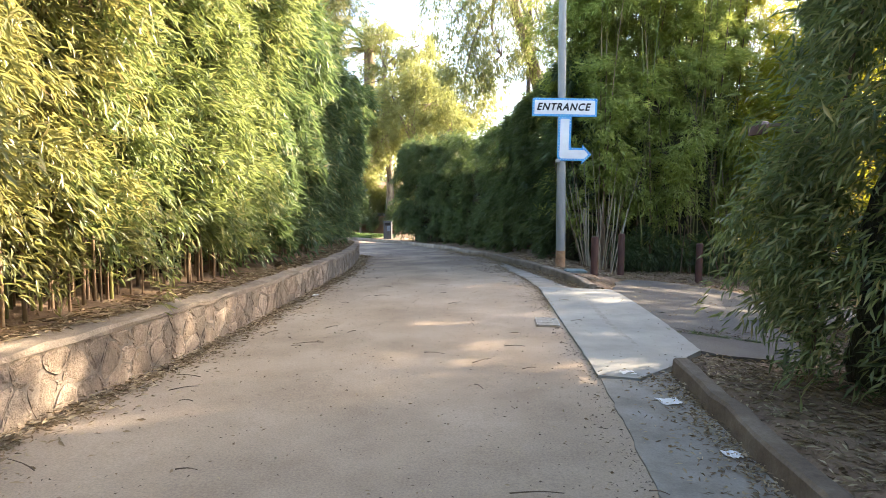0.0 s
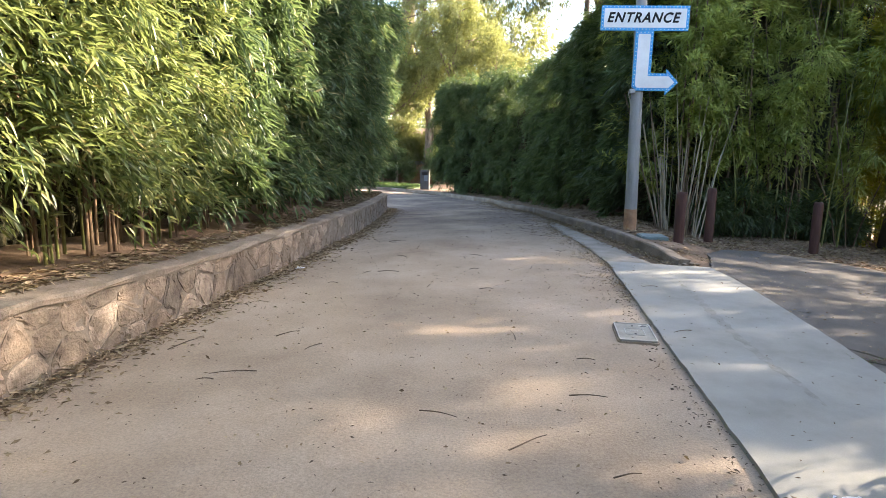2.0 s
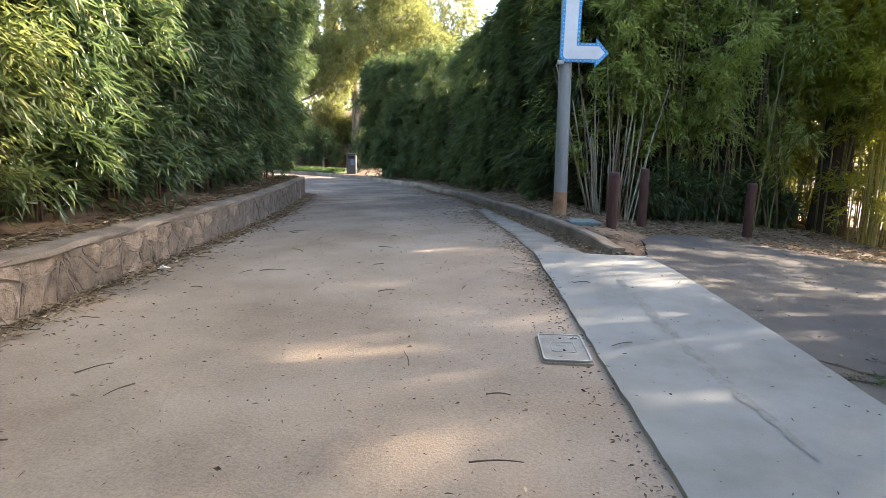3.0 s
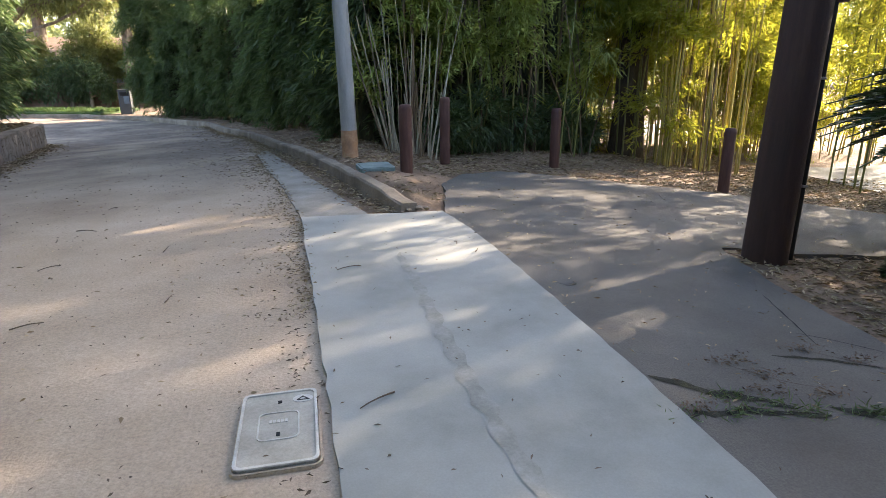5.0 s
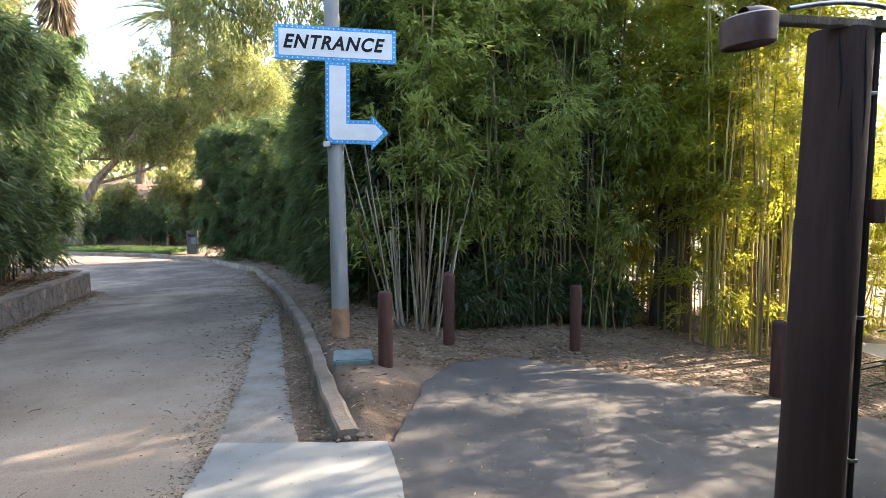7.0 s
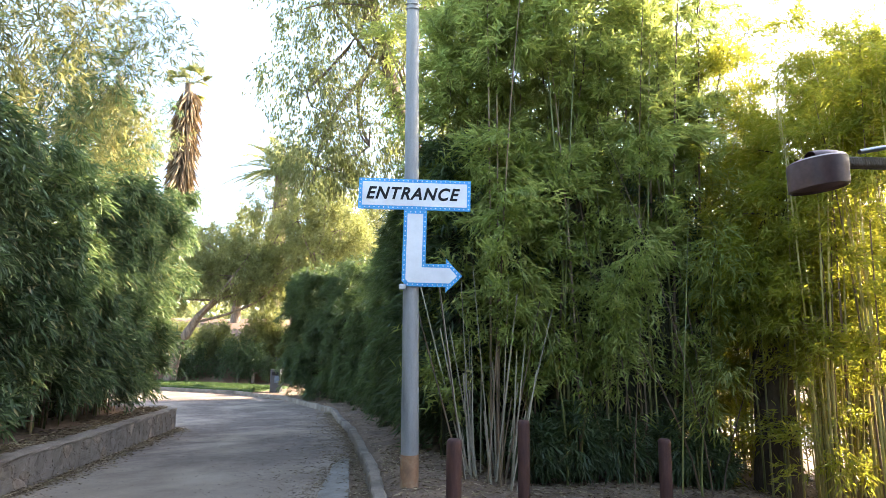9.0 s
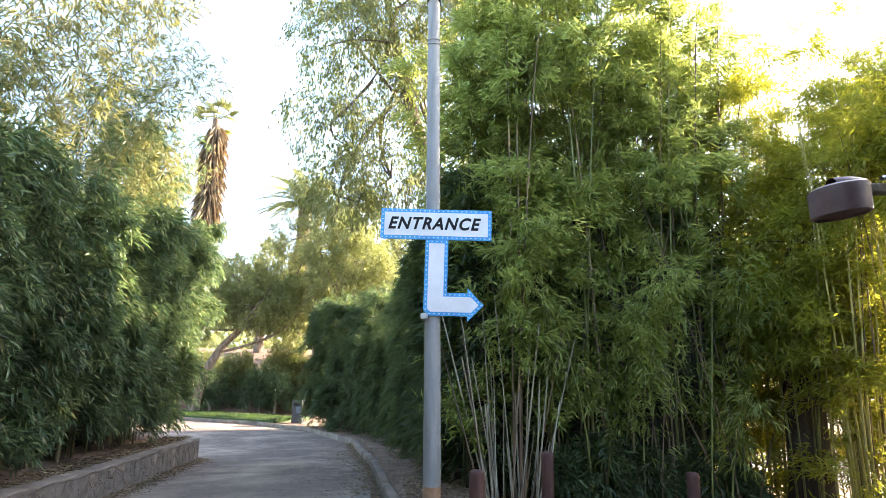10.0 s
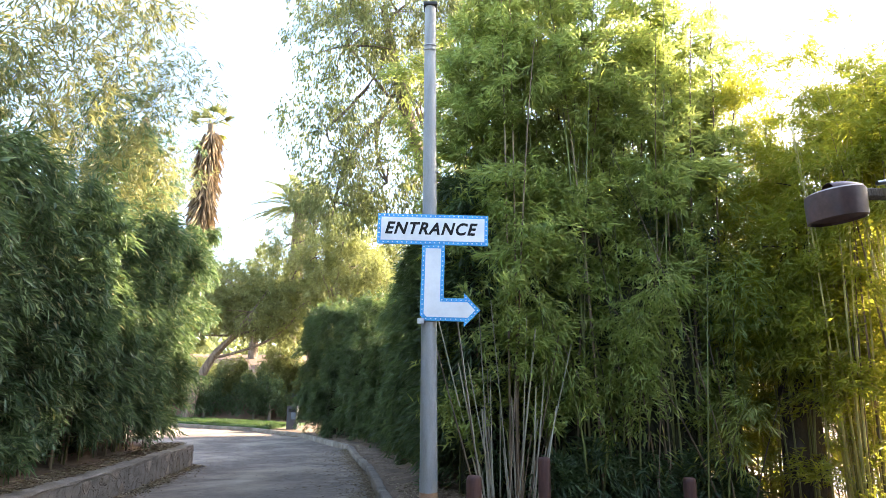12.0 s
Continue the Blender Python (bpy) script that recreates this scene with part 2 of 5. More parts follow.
def tube(points, radii, sides=8, caps=True):
    """Vertices and quads of a tapered tube along points."""
    p = np.asarray(points, float)
    d = np.gradient(p, axis=0)
    d /= np.linalg.norm(d, axis=1, keepdims=True) + 1e-9
    up = np.where(np.abs(d[:, 2:3]) > 0.9, [[1.0, 0, 0]], [[0, 0, 1.0]])
    a = np.cross(d, up)
    a /= np.linalg.norm(a, axis=1, keepdims=True)
    b = np.cross(d, a)
    t = np.linspace(0, 2 * np.pi, sides, endpoint=False)
    r = np.broadcast_to(np.asarray(radii, float), (len(p),))[:, None, None]
    v = p[:, None] + r * (np.cos(t)[None, :, None] * a[:, None] + np.sin(t)[None, :, None] * b[:, None])
    n = len(p)
    i, j = np.meshgrid(np.arange(n - 1), np.arange(sides), indexing="ij")
    k = (j + 1) % sides
    f = np.stack([i * sides + j, i * sides + k, (i + 1) * sides + k, (i + 1) * sides + j], -1).reshape(-1, 4)
    return v.reshape(-1, 3), f


def merged(pieces):
    vs, fs, o = [], [], 0
    for v, f in pieces:
        vs.append(v)
        fs.append(f + o)
        o += len(v)
    return np.concatenate(vs), np.concatenate(fs)


def unit(v):
    return v / (np.linalg.norm(v, axis=-1, keepdims=True) + 1e-9)


def blades(base, way, length, width, fold=0.25):
    """Pointed leaves: four corners and two triangles each, folded a little along the midrib."""
    n = len(base)
    way = unit(way)
    side = unit(np.cross(way, unit(R.normal(size=(n, 3)) * 0.5 + np.array([0, 0, 1.0]))))
    nor = np.cross(side, way)
    L, W = np.broadcast_to(length, (n,))[:, None], np.broadcast_to(width, (n,))[:, None]
    mid = base + way * L * 0.42
    v = np.stack([base, mid + side * W * 0.5 + nor * W * fold, base + way * L - nor * L * 0.12, mid - side * W * 0.5 + nor * W * fold], 1).reshape(-1, 3)
    o = np.arange(n)[:, None] * 4
    f = np.concatenate([o + np.array([[0, 1, 2]]), o + np.array([[0, 2, 3]])], 1).reshape(-1, 3)
    return v, f


def sprays(centre, out, per=6, length=0.16, width=0.024, droop=0.45, spread=0.75, scatter=0.05):
    """Fans of leaves hanging from the ends of thin twigs."""
    n = len(centre)
    c = np.repeat(centre, per, 0) + R.normal(size=(n * per, 3)) * scatter
    axis = unit(out + R.normal(size=(n, 3)) * 0.45)
    w = np.repeat(axis, per, 0) + R.normal(size=(n * per, 3)) * spread * 0.6
    w[:, 2] -= droop
    L = length * R.uniform(0.6, 1.25, n * per)
    return blades(c, w, L, width * R.uniform(0.7, 1.3, n * per))


def waves(s, v, seed=0.0):
    return (np.sin(s * 1.9 + seed) * np.sin(v * 1.3 + seed * 2.1) * 0.5 + np.sin(s * 4.3 + v * 2.2 + seed) * 0.3 + np.sin(s * 8.1 - v * 5.2 + 1.7 * seed) * 0.2)


def line_points(path, step):
    """Points at even steps along a polyline, rounded at its corners."""
    p = np.asarray(path, float)
    d = np.concatenate([[0], np.cumsum(np.linalg.norm(np.diff(p, axis=0), axis=1))])
    n = max(3, int(d[-1] / step) + 1)
    s = np.linspace(0, d[-1], n)
    q = np.stack([np.interp(s, d, p[:, k]) for k in range(p.shape[1])], 1)
    for _ in range(int(0.6 / step) + 1):
        q[1:-1] = 0.25 * q[:-2] + 0.5 * q[1:-1] + 0.25 * q[2:]
    return q


def slope(x):
    """Level of the made ground: flat under the road, falling away to the right."""
    return -0.09 * np.clip(np.asarray(x, float) - 2.9, 0, 11)


def drop(x, y):
    """How far the road has fallen below its level at the start: it runs downhill to the far bend and leans to the wall."""
    x, y = np.asarray(x, float), np.asarray(y, float)
    return np.interp(y, [10, 12, 17, 20, 24, 28], [0, 0.02, 0.17, 0.25, 0.45, 0.54]) * np.clip((3.2 - x) / 1.2, 0, 1) + 0.08 * np.clip((-0.3 - x) / 2, 0, 1) * np.clip((y - 3) / 3, 0, 1)


def wall_top(y):
    """Level of the retaining wall's coping."""
    return np.interp(y, [3.5, 6.5, 8.2, 12], [0.497, 0.42, 0.37, 0.34]) - 0.72 * np.clip(drop(-2.4, y) - drop(-2.4, 12.0), 0, 1)


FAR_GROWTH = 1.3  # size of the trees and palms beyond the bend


def grid_faces(nu, nv):
    i, j = np.meshgrid(np.arange(nu - 1), np.arange(nv - 1), indexing="ij")
    return np.stack([i * nv + j, (i + 1) * nv + j, (i + 1) * nv + j + 1, i * nv + j + 1], -1).reshape(-1, 4)


def slab(name, outline, level, material, thick=0.06, jag=0.0, label="", category=""):
    """A flat slab with an uneven edge, its top at level(x)."""
    p = []
    for a, b in zip(outline, outline[1:] + outline[:1]):
        a, b = np.array(a, float), np.array(b, float)
        k = max(1, int(np.linalg.norm(b - a) / 0.12))
        for i in range(k):
            p.append(a + (b - a) * i / k + R.normal(size=2) * jag)
    bm = bmesh.new()
    vs = [bm.verts.new((x, y, float(level(x, y)))) for x, y in p]
    f = bm.faces.new(vs)
    ext = bmesh.ops.extrude_face_region(bm, geom=[f])
    for v in ext["geom"]:
        if isinstance(v, bmesh.types.BMVert):
            v.co.z -= thick
    bmesh.ops.triangulate(bm, faces=[g for g in bm.faces if len(g.verts) > 4])
    ob = part(name, bm, material)
    return tagged(ob, label, category, kind="structure")


# ---- large structure ----
WALL = [(-2.6, -6), (-2.5, 1.0), (-2.45, 3.6), (-2.34, 5.5), (-2.28, 8), (-2.25, 11), (-2.3, 13.2), (-2.5, 15.7), (-2.84, 18.5), (-3.22, 21.0), (-3.5, 22.4)]
KERB = [(2.7, 10.64), (2.53, 11.6), (2.36, 13.09), (2.23, 14.2), (2.0, 15.95), (1.24, 20.33), (-0.18, 27.11), (-2.81, 32.38), (-5.94, 35.11), (-11.29, 37.46), (-21.71, 39.15), (-39.96, 39.81)]

drive = [(2.8, 6.4), (2.8, 10.6), (3.14, 10.62), (3.4, 11.5), (3.63, 12.29), (4.1, 13.05), (4.83, 13.45), (5.5, 13.3), (5.96, 13.04), (6.41, 12.68), (7.04, 12.38), (7.57, 12.05), (8.4, 11.4), (9.6, 10.2), (13.5, 9.2), (13.5, 7.9), (9, 8.7), (7.3, 9.1), (6.6, 9.08), (5.7, 9.2), (5.19, 9.42), (5.03, 8.95), (4.84, 8.47), (4.76, 8.08), (4.66, 7.67), (4.5, 7.32), (4.39, 7.05), (4.36, 6.5), (3.9, 6.1), (3.2, 6.05), (2.9, 6.2)]


def inside(x, y, poly):
    hit = np.zeros(np.shape(x), bool)
    for (x0, y0), (x1, y1) in zip(poly, poly[1:] + poly[:1]):
        cross = ((y0 > y) != (y1 > y)) & (x < (x1 - x0) * (y - y0) / (y1 - y0 + 1e-9) + x0)
        hit ^= cross
    return hit


def edge_distance(x, y, poly):
    """Distance outside the outline; negative within it."""
    best = np.full(np.shape(x), 1e9)
    for (x0, y0), (x1, y1) in zip(poly, poly[1:] + poly[:1]):
        k = np.clip(((x - x0) * (x1 - x0) + (y - y0) * (y1 - y0)) / ((x1 - x0) ** 2 + (y1 - y0) ** 2), 0, 1)
        best = np.minimum(best, np.hypot(x - x0 - k * (x1 - x0), y - y0 - k * (y1 - y0)))
    return np.where(inside(x, y, poly), -best, best)


# ground, one sheet out to the horizon
gx = np.concatenate([[-600, -200, -80, -40, -20], np.arange(-12, -3, 0.6), np.arange(-3, 2.4, 0.15), np.arange(2.4, 7.2, 0.08), np.arange(7.2, 16, 0.3), [20, 30, 50, 90, 200, 600]])
gy = np.concatenate([[-600, -200, -60, -20], np.arange(-8, 5.5, 0.25), np.arange(5.5, 13.6, 0.08), np.arange(13.6, 42, 0.3), [46, 52, 60, 90, 200, 600]])
def ground_at(x, y):
    """Level of the bare earth: the bank behind the kerb, the beds, and the fall to the edge of the drive."""
    kx = np.interp(y, [p[1] for p in KERB], [p[0] for p in KERB])
    island = np.clip((x - kx - 0.17) / 0.1, 0, 1) * np.clip((y - 10.75) / 0.25, 0, 1) * np.clip(1 - (x - kx - 0.4) / 1.3 * np.clip((17 - y) / 3, 0, 1), 0, 1)
    near_bed = np.clip((x - 2.28) / 0.15, 0, 1) * np.clip((5.2 - y) / 0.4, 0, 1)
    litter_bed = np.clip((x - 5.0) / 1.0, 0, 1) * np.clip((8.6 - y) / 1.0, 0, 1)
    z = -0.045 - drop(x, y) + 0.022 * np.clip((x - 2.9) / 0.2, 0, 1) + slope(x) + 0.15 * island + 0.15 * near_bed + 0.06 * litter_bed + 0.012 * waves(x * 1.7, y * 1.9) * (x > 1.5) * (x < 20)
    z = z + np.clip(1 - np.abs(y - 15.4) / 2.0, 0, 1) * np.clip((x - 4.4) / 1.5, 0, 1) * np.clip((9.8 - x) / 2, 0, 1) * 0.12
    out = edge_distance(x, y, drive)
    made = -0.008 - 0.09 * (x - 2.9)
    return np.where(out < 0.03, np.minimum(z, made - 0.05), np.minimum(z, made + 0.3 * out))


X, Y = np.meshgrid(gx, gy, indexing="ij")
Z = ground_at(X, Y) + np.clip((Y - 41) / 12, 0, 1) * 2.0 * np.clip((6 - X) / 10, 0, 1)
ground = mesh_object("ground", np.stack([X, Y, Z], -1).reshape(-1, 3), grid_faces(len(gx), len(gy)), "soil", smooth=True)
tagged(ground, "brown bare earth with dry leaves under the bamboo", "ground", kind="structure")

# sandy road between the wall and the gutter
ys = np.concatenate([np.arange(-8, 22, 0.2), np.arange(22, 39.6, 0.5)])
left = np.interp(ys, [-8, 3.6, 5.5, 8, 11, 13.2, 15.7, 18.5, 21, 22.4, 26, 30.5, 34, 43.8], [-2.55, -2.42, -2.3, -2.24, -2.21, -2.26, -2.46, -2.8, -3.18, -3.46, -5.4, -9.6, -18.0, -43.3])
right = 0.09 + np.interp(ys, [-8.0, 3.0, 4.1, 5.1, 7.0, 10.4, 12.64, 15.01, 16.92, 20.51, 27.11, 32.38, 35.11, 37.46, 39.15, 41.11], [1.4, 1.46, 1.56, 1.64, 1.69, 1.83, 1.74, 1.55, 1.59, 1.01, -0.28, -2.94, -6.07, -11.42, -21.84, -39.96])
u = np.linspace(0, 1, 25)
XX = left[:, None] + (right - left)[:, None] * u[None, :]
YY = np.repeat(ys[:, None], 25, 1)
ZZ = 0.012 * waves(XX * 0.8, YY * 0.7) * np.clip(u * (1 - u) * 6, 0, 1)[None, :] - 0.02 * np.clip((0.12 - u) / 0.12, 0, 1)[None, :] - 0.012 - drop(XX, YY)
road = mesh_object("road", np.stack([XX, YY, ZZ], -1).reshape(-1, 3), grid_faces(len(ys), 25), "sand", smooth=True)
tagged(road, "sandy packed-earth park road with scattered twigs", "road", kind="structure")

apron = [(1.63, 5.1), (1.96, 5.04), (2.3, 5.37), (2.9, 6.1), (2.98, 7.0), (3.04, 7.8), (3.11, 9.1), (3.13, 9.9), (3.09, 10.56), (2.44, 10.63), (1.84, 10.72), (1.8, 9.6), (1.77, 8.8), (1.71, 7.2)]
slab("pavement_apron", apron, lambda x, y: 0.016 - 0.01 * max(0.0, x - 2.6), "concrete", 0.09, 0.004, "pale grey concrete apron crossing the gutter", "pavement")
slab("gutter_far", [(1.83, 10.73), (2.44, 10.66), (2.31, 11.5), (2.16, 12.67), (1.93, 14.64), (1.63, 17.17), (1.47, 16.4), (1.57, 14.64), (1.75, 12.52)], lambda x, y: 0.004 - float(drop(x, y)), "old_concrete", 0.06, 0.006, "pale concrete gutter strip edged with dry leaves", "gutter")
slab("gutter_near", [(1.44, -6), (2.14, -6), (2.14, 3.0), (2.2, 4.2), (2.28, 5.3), (1.97, 5.0), (1.64, 5.06), (1.56, 4.1), (1.46, 3.0)], lambda x, y: 0.003, "old_concrete", 0.06, 0.008, "dirty grey concrete gutter with dead leaves", "gutter")
slab("pavement_drive", drive, lambda x, y: -0.008 - 0.09 * (x - 2.9), "asphalt", 0.08, 0.014, "dark grey cracked asphalt drive with dappled sunlight", "pavement")
slab("pavement_lot", [(9, 19.5), (40, 15), (60, 40), (20, 60), (8, 34)], lambda x, y: float(slope(x)) - 0.02, "pale_lot", 0.05, 0.0, "pale sunlit lot beyond the bamboo", "pavement")
slab("pavement_lot_near", [(11.2, 12.2), (40, 4), (40, 14), (12, 16)], lambda x, y: float(slope(x)) - 0.015, "pale_lot", 0.05, 0.0, "pale sunlit lot beyond the bamboo", "pavement")


def kerb(name, path, width, height, label):
    q = line_points(path, 0.25)
    d = unit(np.gradient(q, axis=0))
    nor = np.stack([d[:, 1], -d[:, 0]], 1)
    prof = [(0.0, -0.05), (0.012, height - 0.02), (0.03, height), (width - 0.03, height), (width, height - 0.02), (width, -0.05)]
    v = []
    for i in range(len(q)):
        wob = R.normal(size=2) * 0.01
        worn = min(1.0, 0.5 + 0.17 * i) + (R.normal() * 0.05 if i < 4 else 0.0)
        for a, z in prof:
            xy = q[i] + nor[i] * a + wob
            v.append((xy[0], xy[1], z * (worn if z > 0 else 1.0) - float(drop(*xy)) + R.normal() * 0.004))
    n, k = len(q), len(prof)
    f = [[i * k + j, (i + 1) * k + j, (i + 1) * k + j + 1, i * k + j + 1] for i in range(n - 1) for j in range(k - 1)]
    f += [list(range(k)), [(n - 1) * k + j for j in range(k)][::-1]]
    ob = mesh_object(name, v, f, "coping")
    return tagged(ob, label, "kerb", kind="structure")


kerb("kerb_far", KERB, 0.17, 0.15, "worn curved concrete kerb, broken at its end")
kerb_near = kerb("kerb_near", [(2.12, -6), (2.12, 2.9), (2.2, 4.2), (2.3, 5.25)], 0.16, 0.15, "brown weathered concrete kerb beside the gutter")
kerb_near.data.materials[0] = M["brown_kerb"]

# retaining wall: mortar core and coping, stones follow at the end
wq = line_points(WALL, 0.3)
wd = unit(np.gradient(wq, axis=0))
wn2 = np.stack([-wd[:, 1], wd[:, 0]], 1)


def ribbon(name, q, nor, prof, material, jitter=0.0):
    v = [(*(q[i] + nor[i] * a + R.normal(size=2) * jitter), z + float(wall_top(q[i][1])) - 0.497 + R.normal() * jitter) for i in range(len(q)) for a, z in prof]
    n, k = len(q), len(prof)
    f = [[i * k + j, (i + 1) * k + j, (i + 1) * k + (j + 1) % k, i * k + (j + 1) % k] for i in range(n - 1) for j in range(k)]
    f += [list(range(k)), [(n - 1) * k + j for j in range(k)][::-1]]
    return mesh_object(name, v, f, material)


wall = ribbon("wall_stone_retaining", wq, wn2, [(0.013, -0.1), (0.013, 0.44), (0.3, 0.44), (0.3, -0.1)], "mortar")
tagged(wall, "low rubble stone retaining wall with a flat concrete coping", "wall", kind="structure")
cope = ribbon("coping", wq, wn2, [(-0.004, 0.445), (0.0, 0.475), (0.02, 0.492), (0.17, 0.497), (0.33, 0.495), (0.33, 0.445)], "coping", 0.008)
cope.parent = wall
bed = ribbon("planting_bed", wq, wn2, [(0.31, 0.1), (0.31, 0.48), (1.2, 0.56), (4.5, 0.62), (4.5, -0.5)], "soil", 0.012)
tagged(bed, "raised earth bed covered with dry bamboo leaves", "bed", kind="structure")


# ---- bamboo ----
def hedge(name, path, side, height, thick, count, label, material="bamboo", base=0.0, leaf=(0.17, 0.026), bulge=0.25, per=6, skirt=0.0, canes=14, ragged=0.5, core=0.55, seed=0.0, lean=0.0, group="", low=0.15):
    """A bamboo stand along a line: a dark backing sheet for its shaded inner stems, canes, and sprays of leaves on the
    face, the top and the ends. side: the way its face looks.
    """
    q = line_points(path, 0.3)
    e = thing(name, float(q[0][0]), float(q[0][1]), base, label, "bamboo", group)
    off = -np.array([q[0][0], q[0][1], base])
    d = unit(np.gradient(q, axis=0))
    nor = np.stack([d[:, 1], -d[:, 0]], 1) * side
    length = len(q) - 1.0
    hs = np.asarray(height, float)

    def along(s):
        k = np.clip(s, 0, length)
        i = np.minimum(k.astype(int), len(q) - 2)
        w = (k - i)[:, None]
        return q[i] * (1 - w) + q[i + 1] * w, nor[i] * (1 - w) + nor[i + 1] * w, np.interp(k / length, np.linspace(0, 1, len(hs)), hs)

    # backing sheet for the inner stems, their shade put into its dark colour
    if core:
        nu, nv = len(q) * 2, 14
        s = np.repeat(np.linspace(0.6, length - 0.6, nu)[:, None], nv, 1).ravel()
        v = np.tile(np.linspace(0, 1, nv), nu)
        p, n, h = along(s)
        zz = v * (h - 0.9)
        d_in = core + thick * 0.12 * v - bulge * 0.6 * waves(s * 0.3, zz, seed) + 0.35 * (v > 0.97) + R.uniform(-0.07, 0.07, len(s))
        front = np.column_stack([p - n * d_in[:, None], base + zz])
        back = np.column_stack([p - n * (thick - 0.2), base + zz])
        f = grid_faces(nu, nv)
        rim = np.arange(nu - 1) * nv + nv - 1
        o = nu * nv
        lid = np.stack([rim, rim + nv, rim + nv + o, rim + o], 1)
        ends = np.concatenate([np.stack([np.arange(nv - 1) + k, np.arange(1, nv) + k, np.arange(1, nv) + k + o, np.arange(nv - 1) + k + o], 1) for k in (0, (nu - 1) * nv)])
        mesh_object("shade_backing", np.concatenate([front, back]) + off, np.concatenate([f, f[:, ::-1] + o, lid, ends]), "shade_backing", e, "dark backing sheet for crowded stems and their shade")
    # leaves
    n_top = int(count * 0.16)
    n_end = int(count * 0.12)
    n_face = count - n_top - n_end
    # half of the face hangs in plumes, the rest fills between them
    n_pl = max(8, int(n_face * 0.84 / 26))
    s0 = R.uniform(0, length, n_pl)
    p, n, h = along(s0)
    z0 = low + skirt + 0.3 + (h - low - skirt - 0.2) * R.uniform(0, 1, n_pl)
    d0 = -R.uniform(-0.1, bulge * 1.5, n_pl) - 0.16 * np.sin(s0 * 0.85 + seed) - bulge * 0.7 * waves(s0 * 0.3, z0, seed) - lean * (z0 / h) ** 2
    t = R.uniform(0, 1, (n_pl, 26))
    reach = R.uniform(0.35, 0.9, n_pl)[:, None]
    slant = R.normal(size=n_pl)[:, None] * 0.5
    tang = np.stack([-n[:, 1], n[:, 0]], 1)
    g = R.normal(size=(n_pl, 26, 3)) * 0.07
    out = d0[:, None] - 0.35 * reach * t
    xy = p[:, None] - n[:, None] * (out + g[..., 0])[..., None] + tang[:, None] * (slant * reach * t + g[..., 1])[..., None]
    zz = z0[:, None] + reach * (0.35 * t - 0.95 * t ** 2) + g[..., 2]
    cp = np.concatenate([xy, base + np.maximum(zz, low * 0.6)[..., None]], 2).reshape(-1, 3)
    op = np.concatenate([np.repeat(n[:, None], 26, 1), (0.4 - 0.9 * t)[..., None]], 2).reshape(-1, 3)
    hollow = low + 0.95 * np.clip(np.sin(s0 * 1.5 + 2 * seed) + 0.25, 0, 1)
    ok = (zz > hollow[:, None] * R.uniform(0.75, 1.1, zz.shape)).ravel()
    cp, op = cp[ok], op[ok]
    n_face -= n_pl * 26
    s = R.uniform(0, length, n_face)
    p, n, h = along(s)
    z = low + skirt + (h - low - skirt) * R.uniform(0, 1, n_face) ** 0.92
    keep = z > low + 0.95 * np.clip(np.sin(s * 1.5 + 2 * seed) + 0.25, 0, 1) * R.uniform(0.75, 1.1, n_face)
    d_in = R.exponential(0.22, n_face) + 0.05 - 0.16 * np.sin(s * 0.85 + seed) - bulge * waves(s * 0.3, z, seed) - lean * (z / h) ** 2
    c1 = np.concatenate([cp, np.column_stack([p - n * d_in[:, None], base + z])[keep]])
    o1 = np.concatenate([op, np.column_stack([n, R.uniform(-0.1, 0.5, n_face)])[keep]])
    s = R.uniform(0, length, n_top)
    p, n, h = along(s)
    d_in = R.uniform(-0.1, thick, n_top)
    tuft = np.abs(np.sin(s * 1.31 + seed) * np.sin(s * 0.57 + d_in * 1.7))
    z = h - ragged * 0.4 + ragged * tuft * R.uniform(0, 1, n_top) * 1.6 - 0.35 * np.clip(d_in / thick, 0, 1) ** 2
    c2 = np.column_stack([p - n * d_in[:, None], base + z])
    o2 = np.column_stack([n * 0.6, R.uniform(0.2, 1.2, n_top)])
    s = np.where(R.uniform(size=n_end) < 0.5, 0.0, length)
    p, n, h = along(s)
    dd = np.where(s > 0, 1.0, -1.0)[:, None] * np.where(s[:, None] > 0, d[-1], d[0])
    z = low + (h - low) * R.uniform(0, 1, n_end)
    d_in = R.uniform(0, thick, n_end)
    c3 = np.column_stack([p - n * d_in[:, None] + dd * (R.exponential(0.15, n_end)[:, None] * -1 + 0.15 + 0.12 * waves(d_in, z, seed)[:, None]), base + z])
    o3 = np.column_stack([dd, R.uniform(-0.1, 0.5, n_end)])
    v, f = sprays(np.concatenate([c1, c2, c3]), np.concatenate([o1, o2, o3]), per, leaf[0], leaf[1])
    fo = mesh_object("foliage", v + off, f, material, e)
    fo["kind"] = "stuff"
    # canes
    for _ in range(canes):
        s = R.uniform(0.3, length - 0.3, 1)
        p, n, h = along(s)
        d0 = R.uniform(-0.12, 0.4)
        top = float(h[0]) * R.uniform(0.75, 1.05)
        t = np.linspace(0, 1, 7)
        bend = R.normal(size=2) * 0.45
        pts = np.column_stack([(p - n * d0) + n * (0.35 * t ** 2)[:, None] * R.uniform(-0.3, 1) + bend * (t ** 2)[:, None], base + top * t - 0.03])
        v, f = tube(pts, 0.014 * (1 - 0.7 * t) * R.uniform(0.7, 1.5), 6)
        mesh_object("cane", v + off, f, "brown_cane" if R.uniform() < 0.75 else "green_cane", e, smooth=True)
    return e


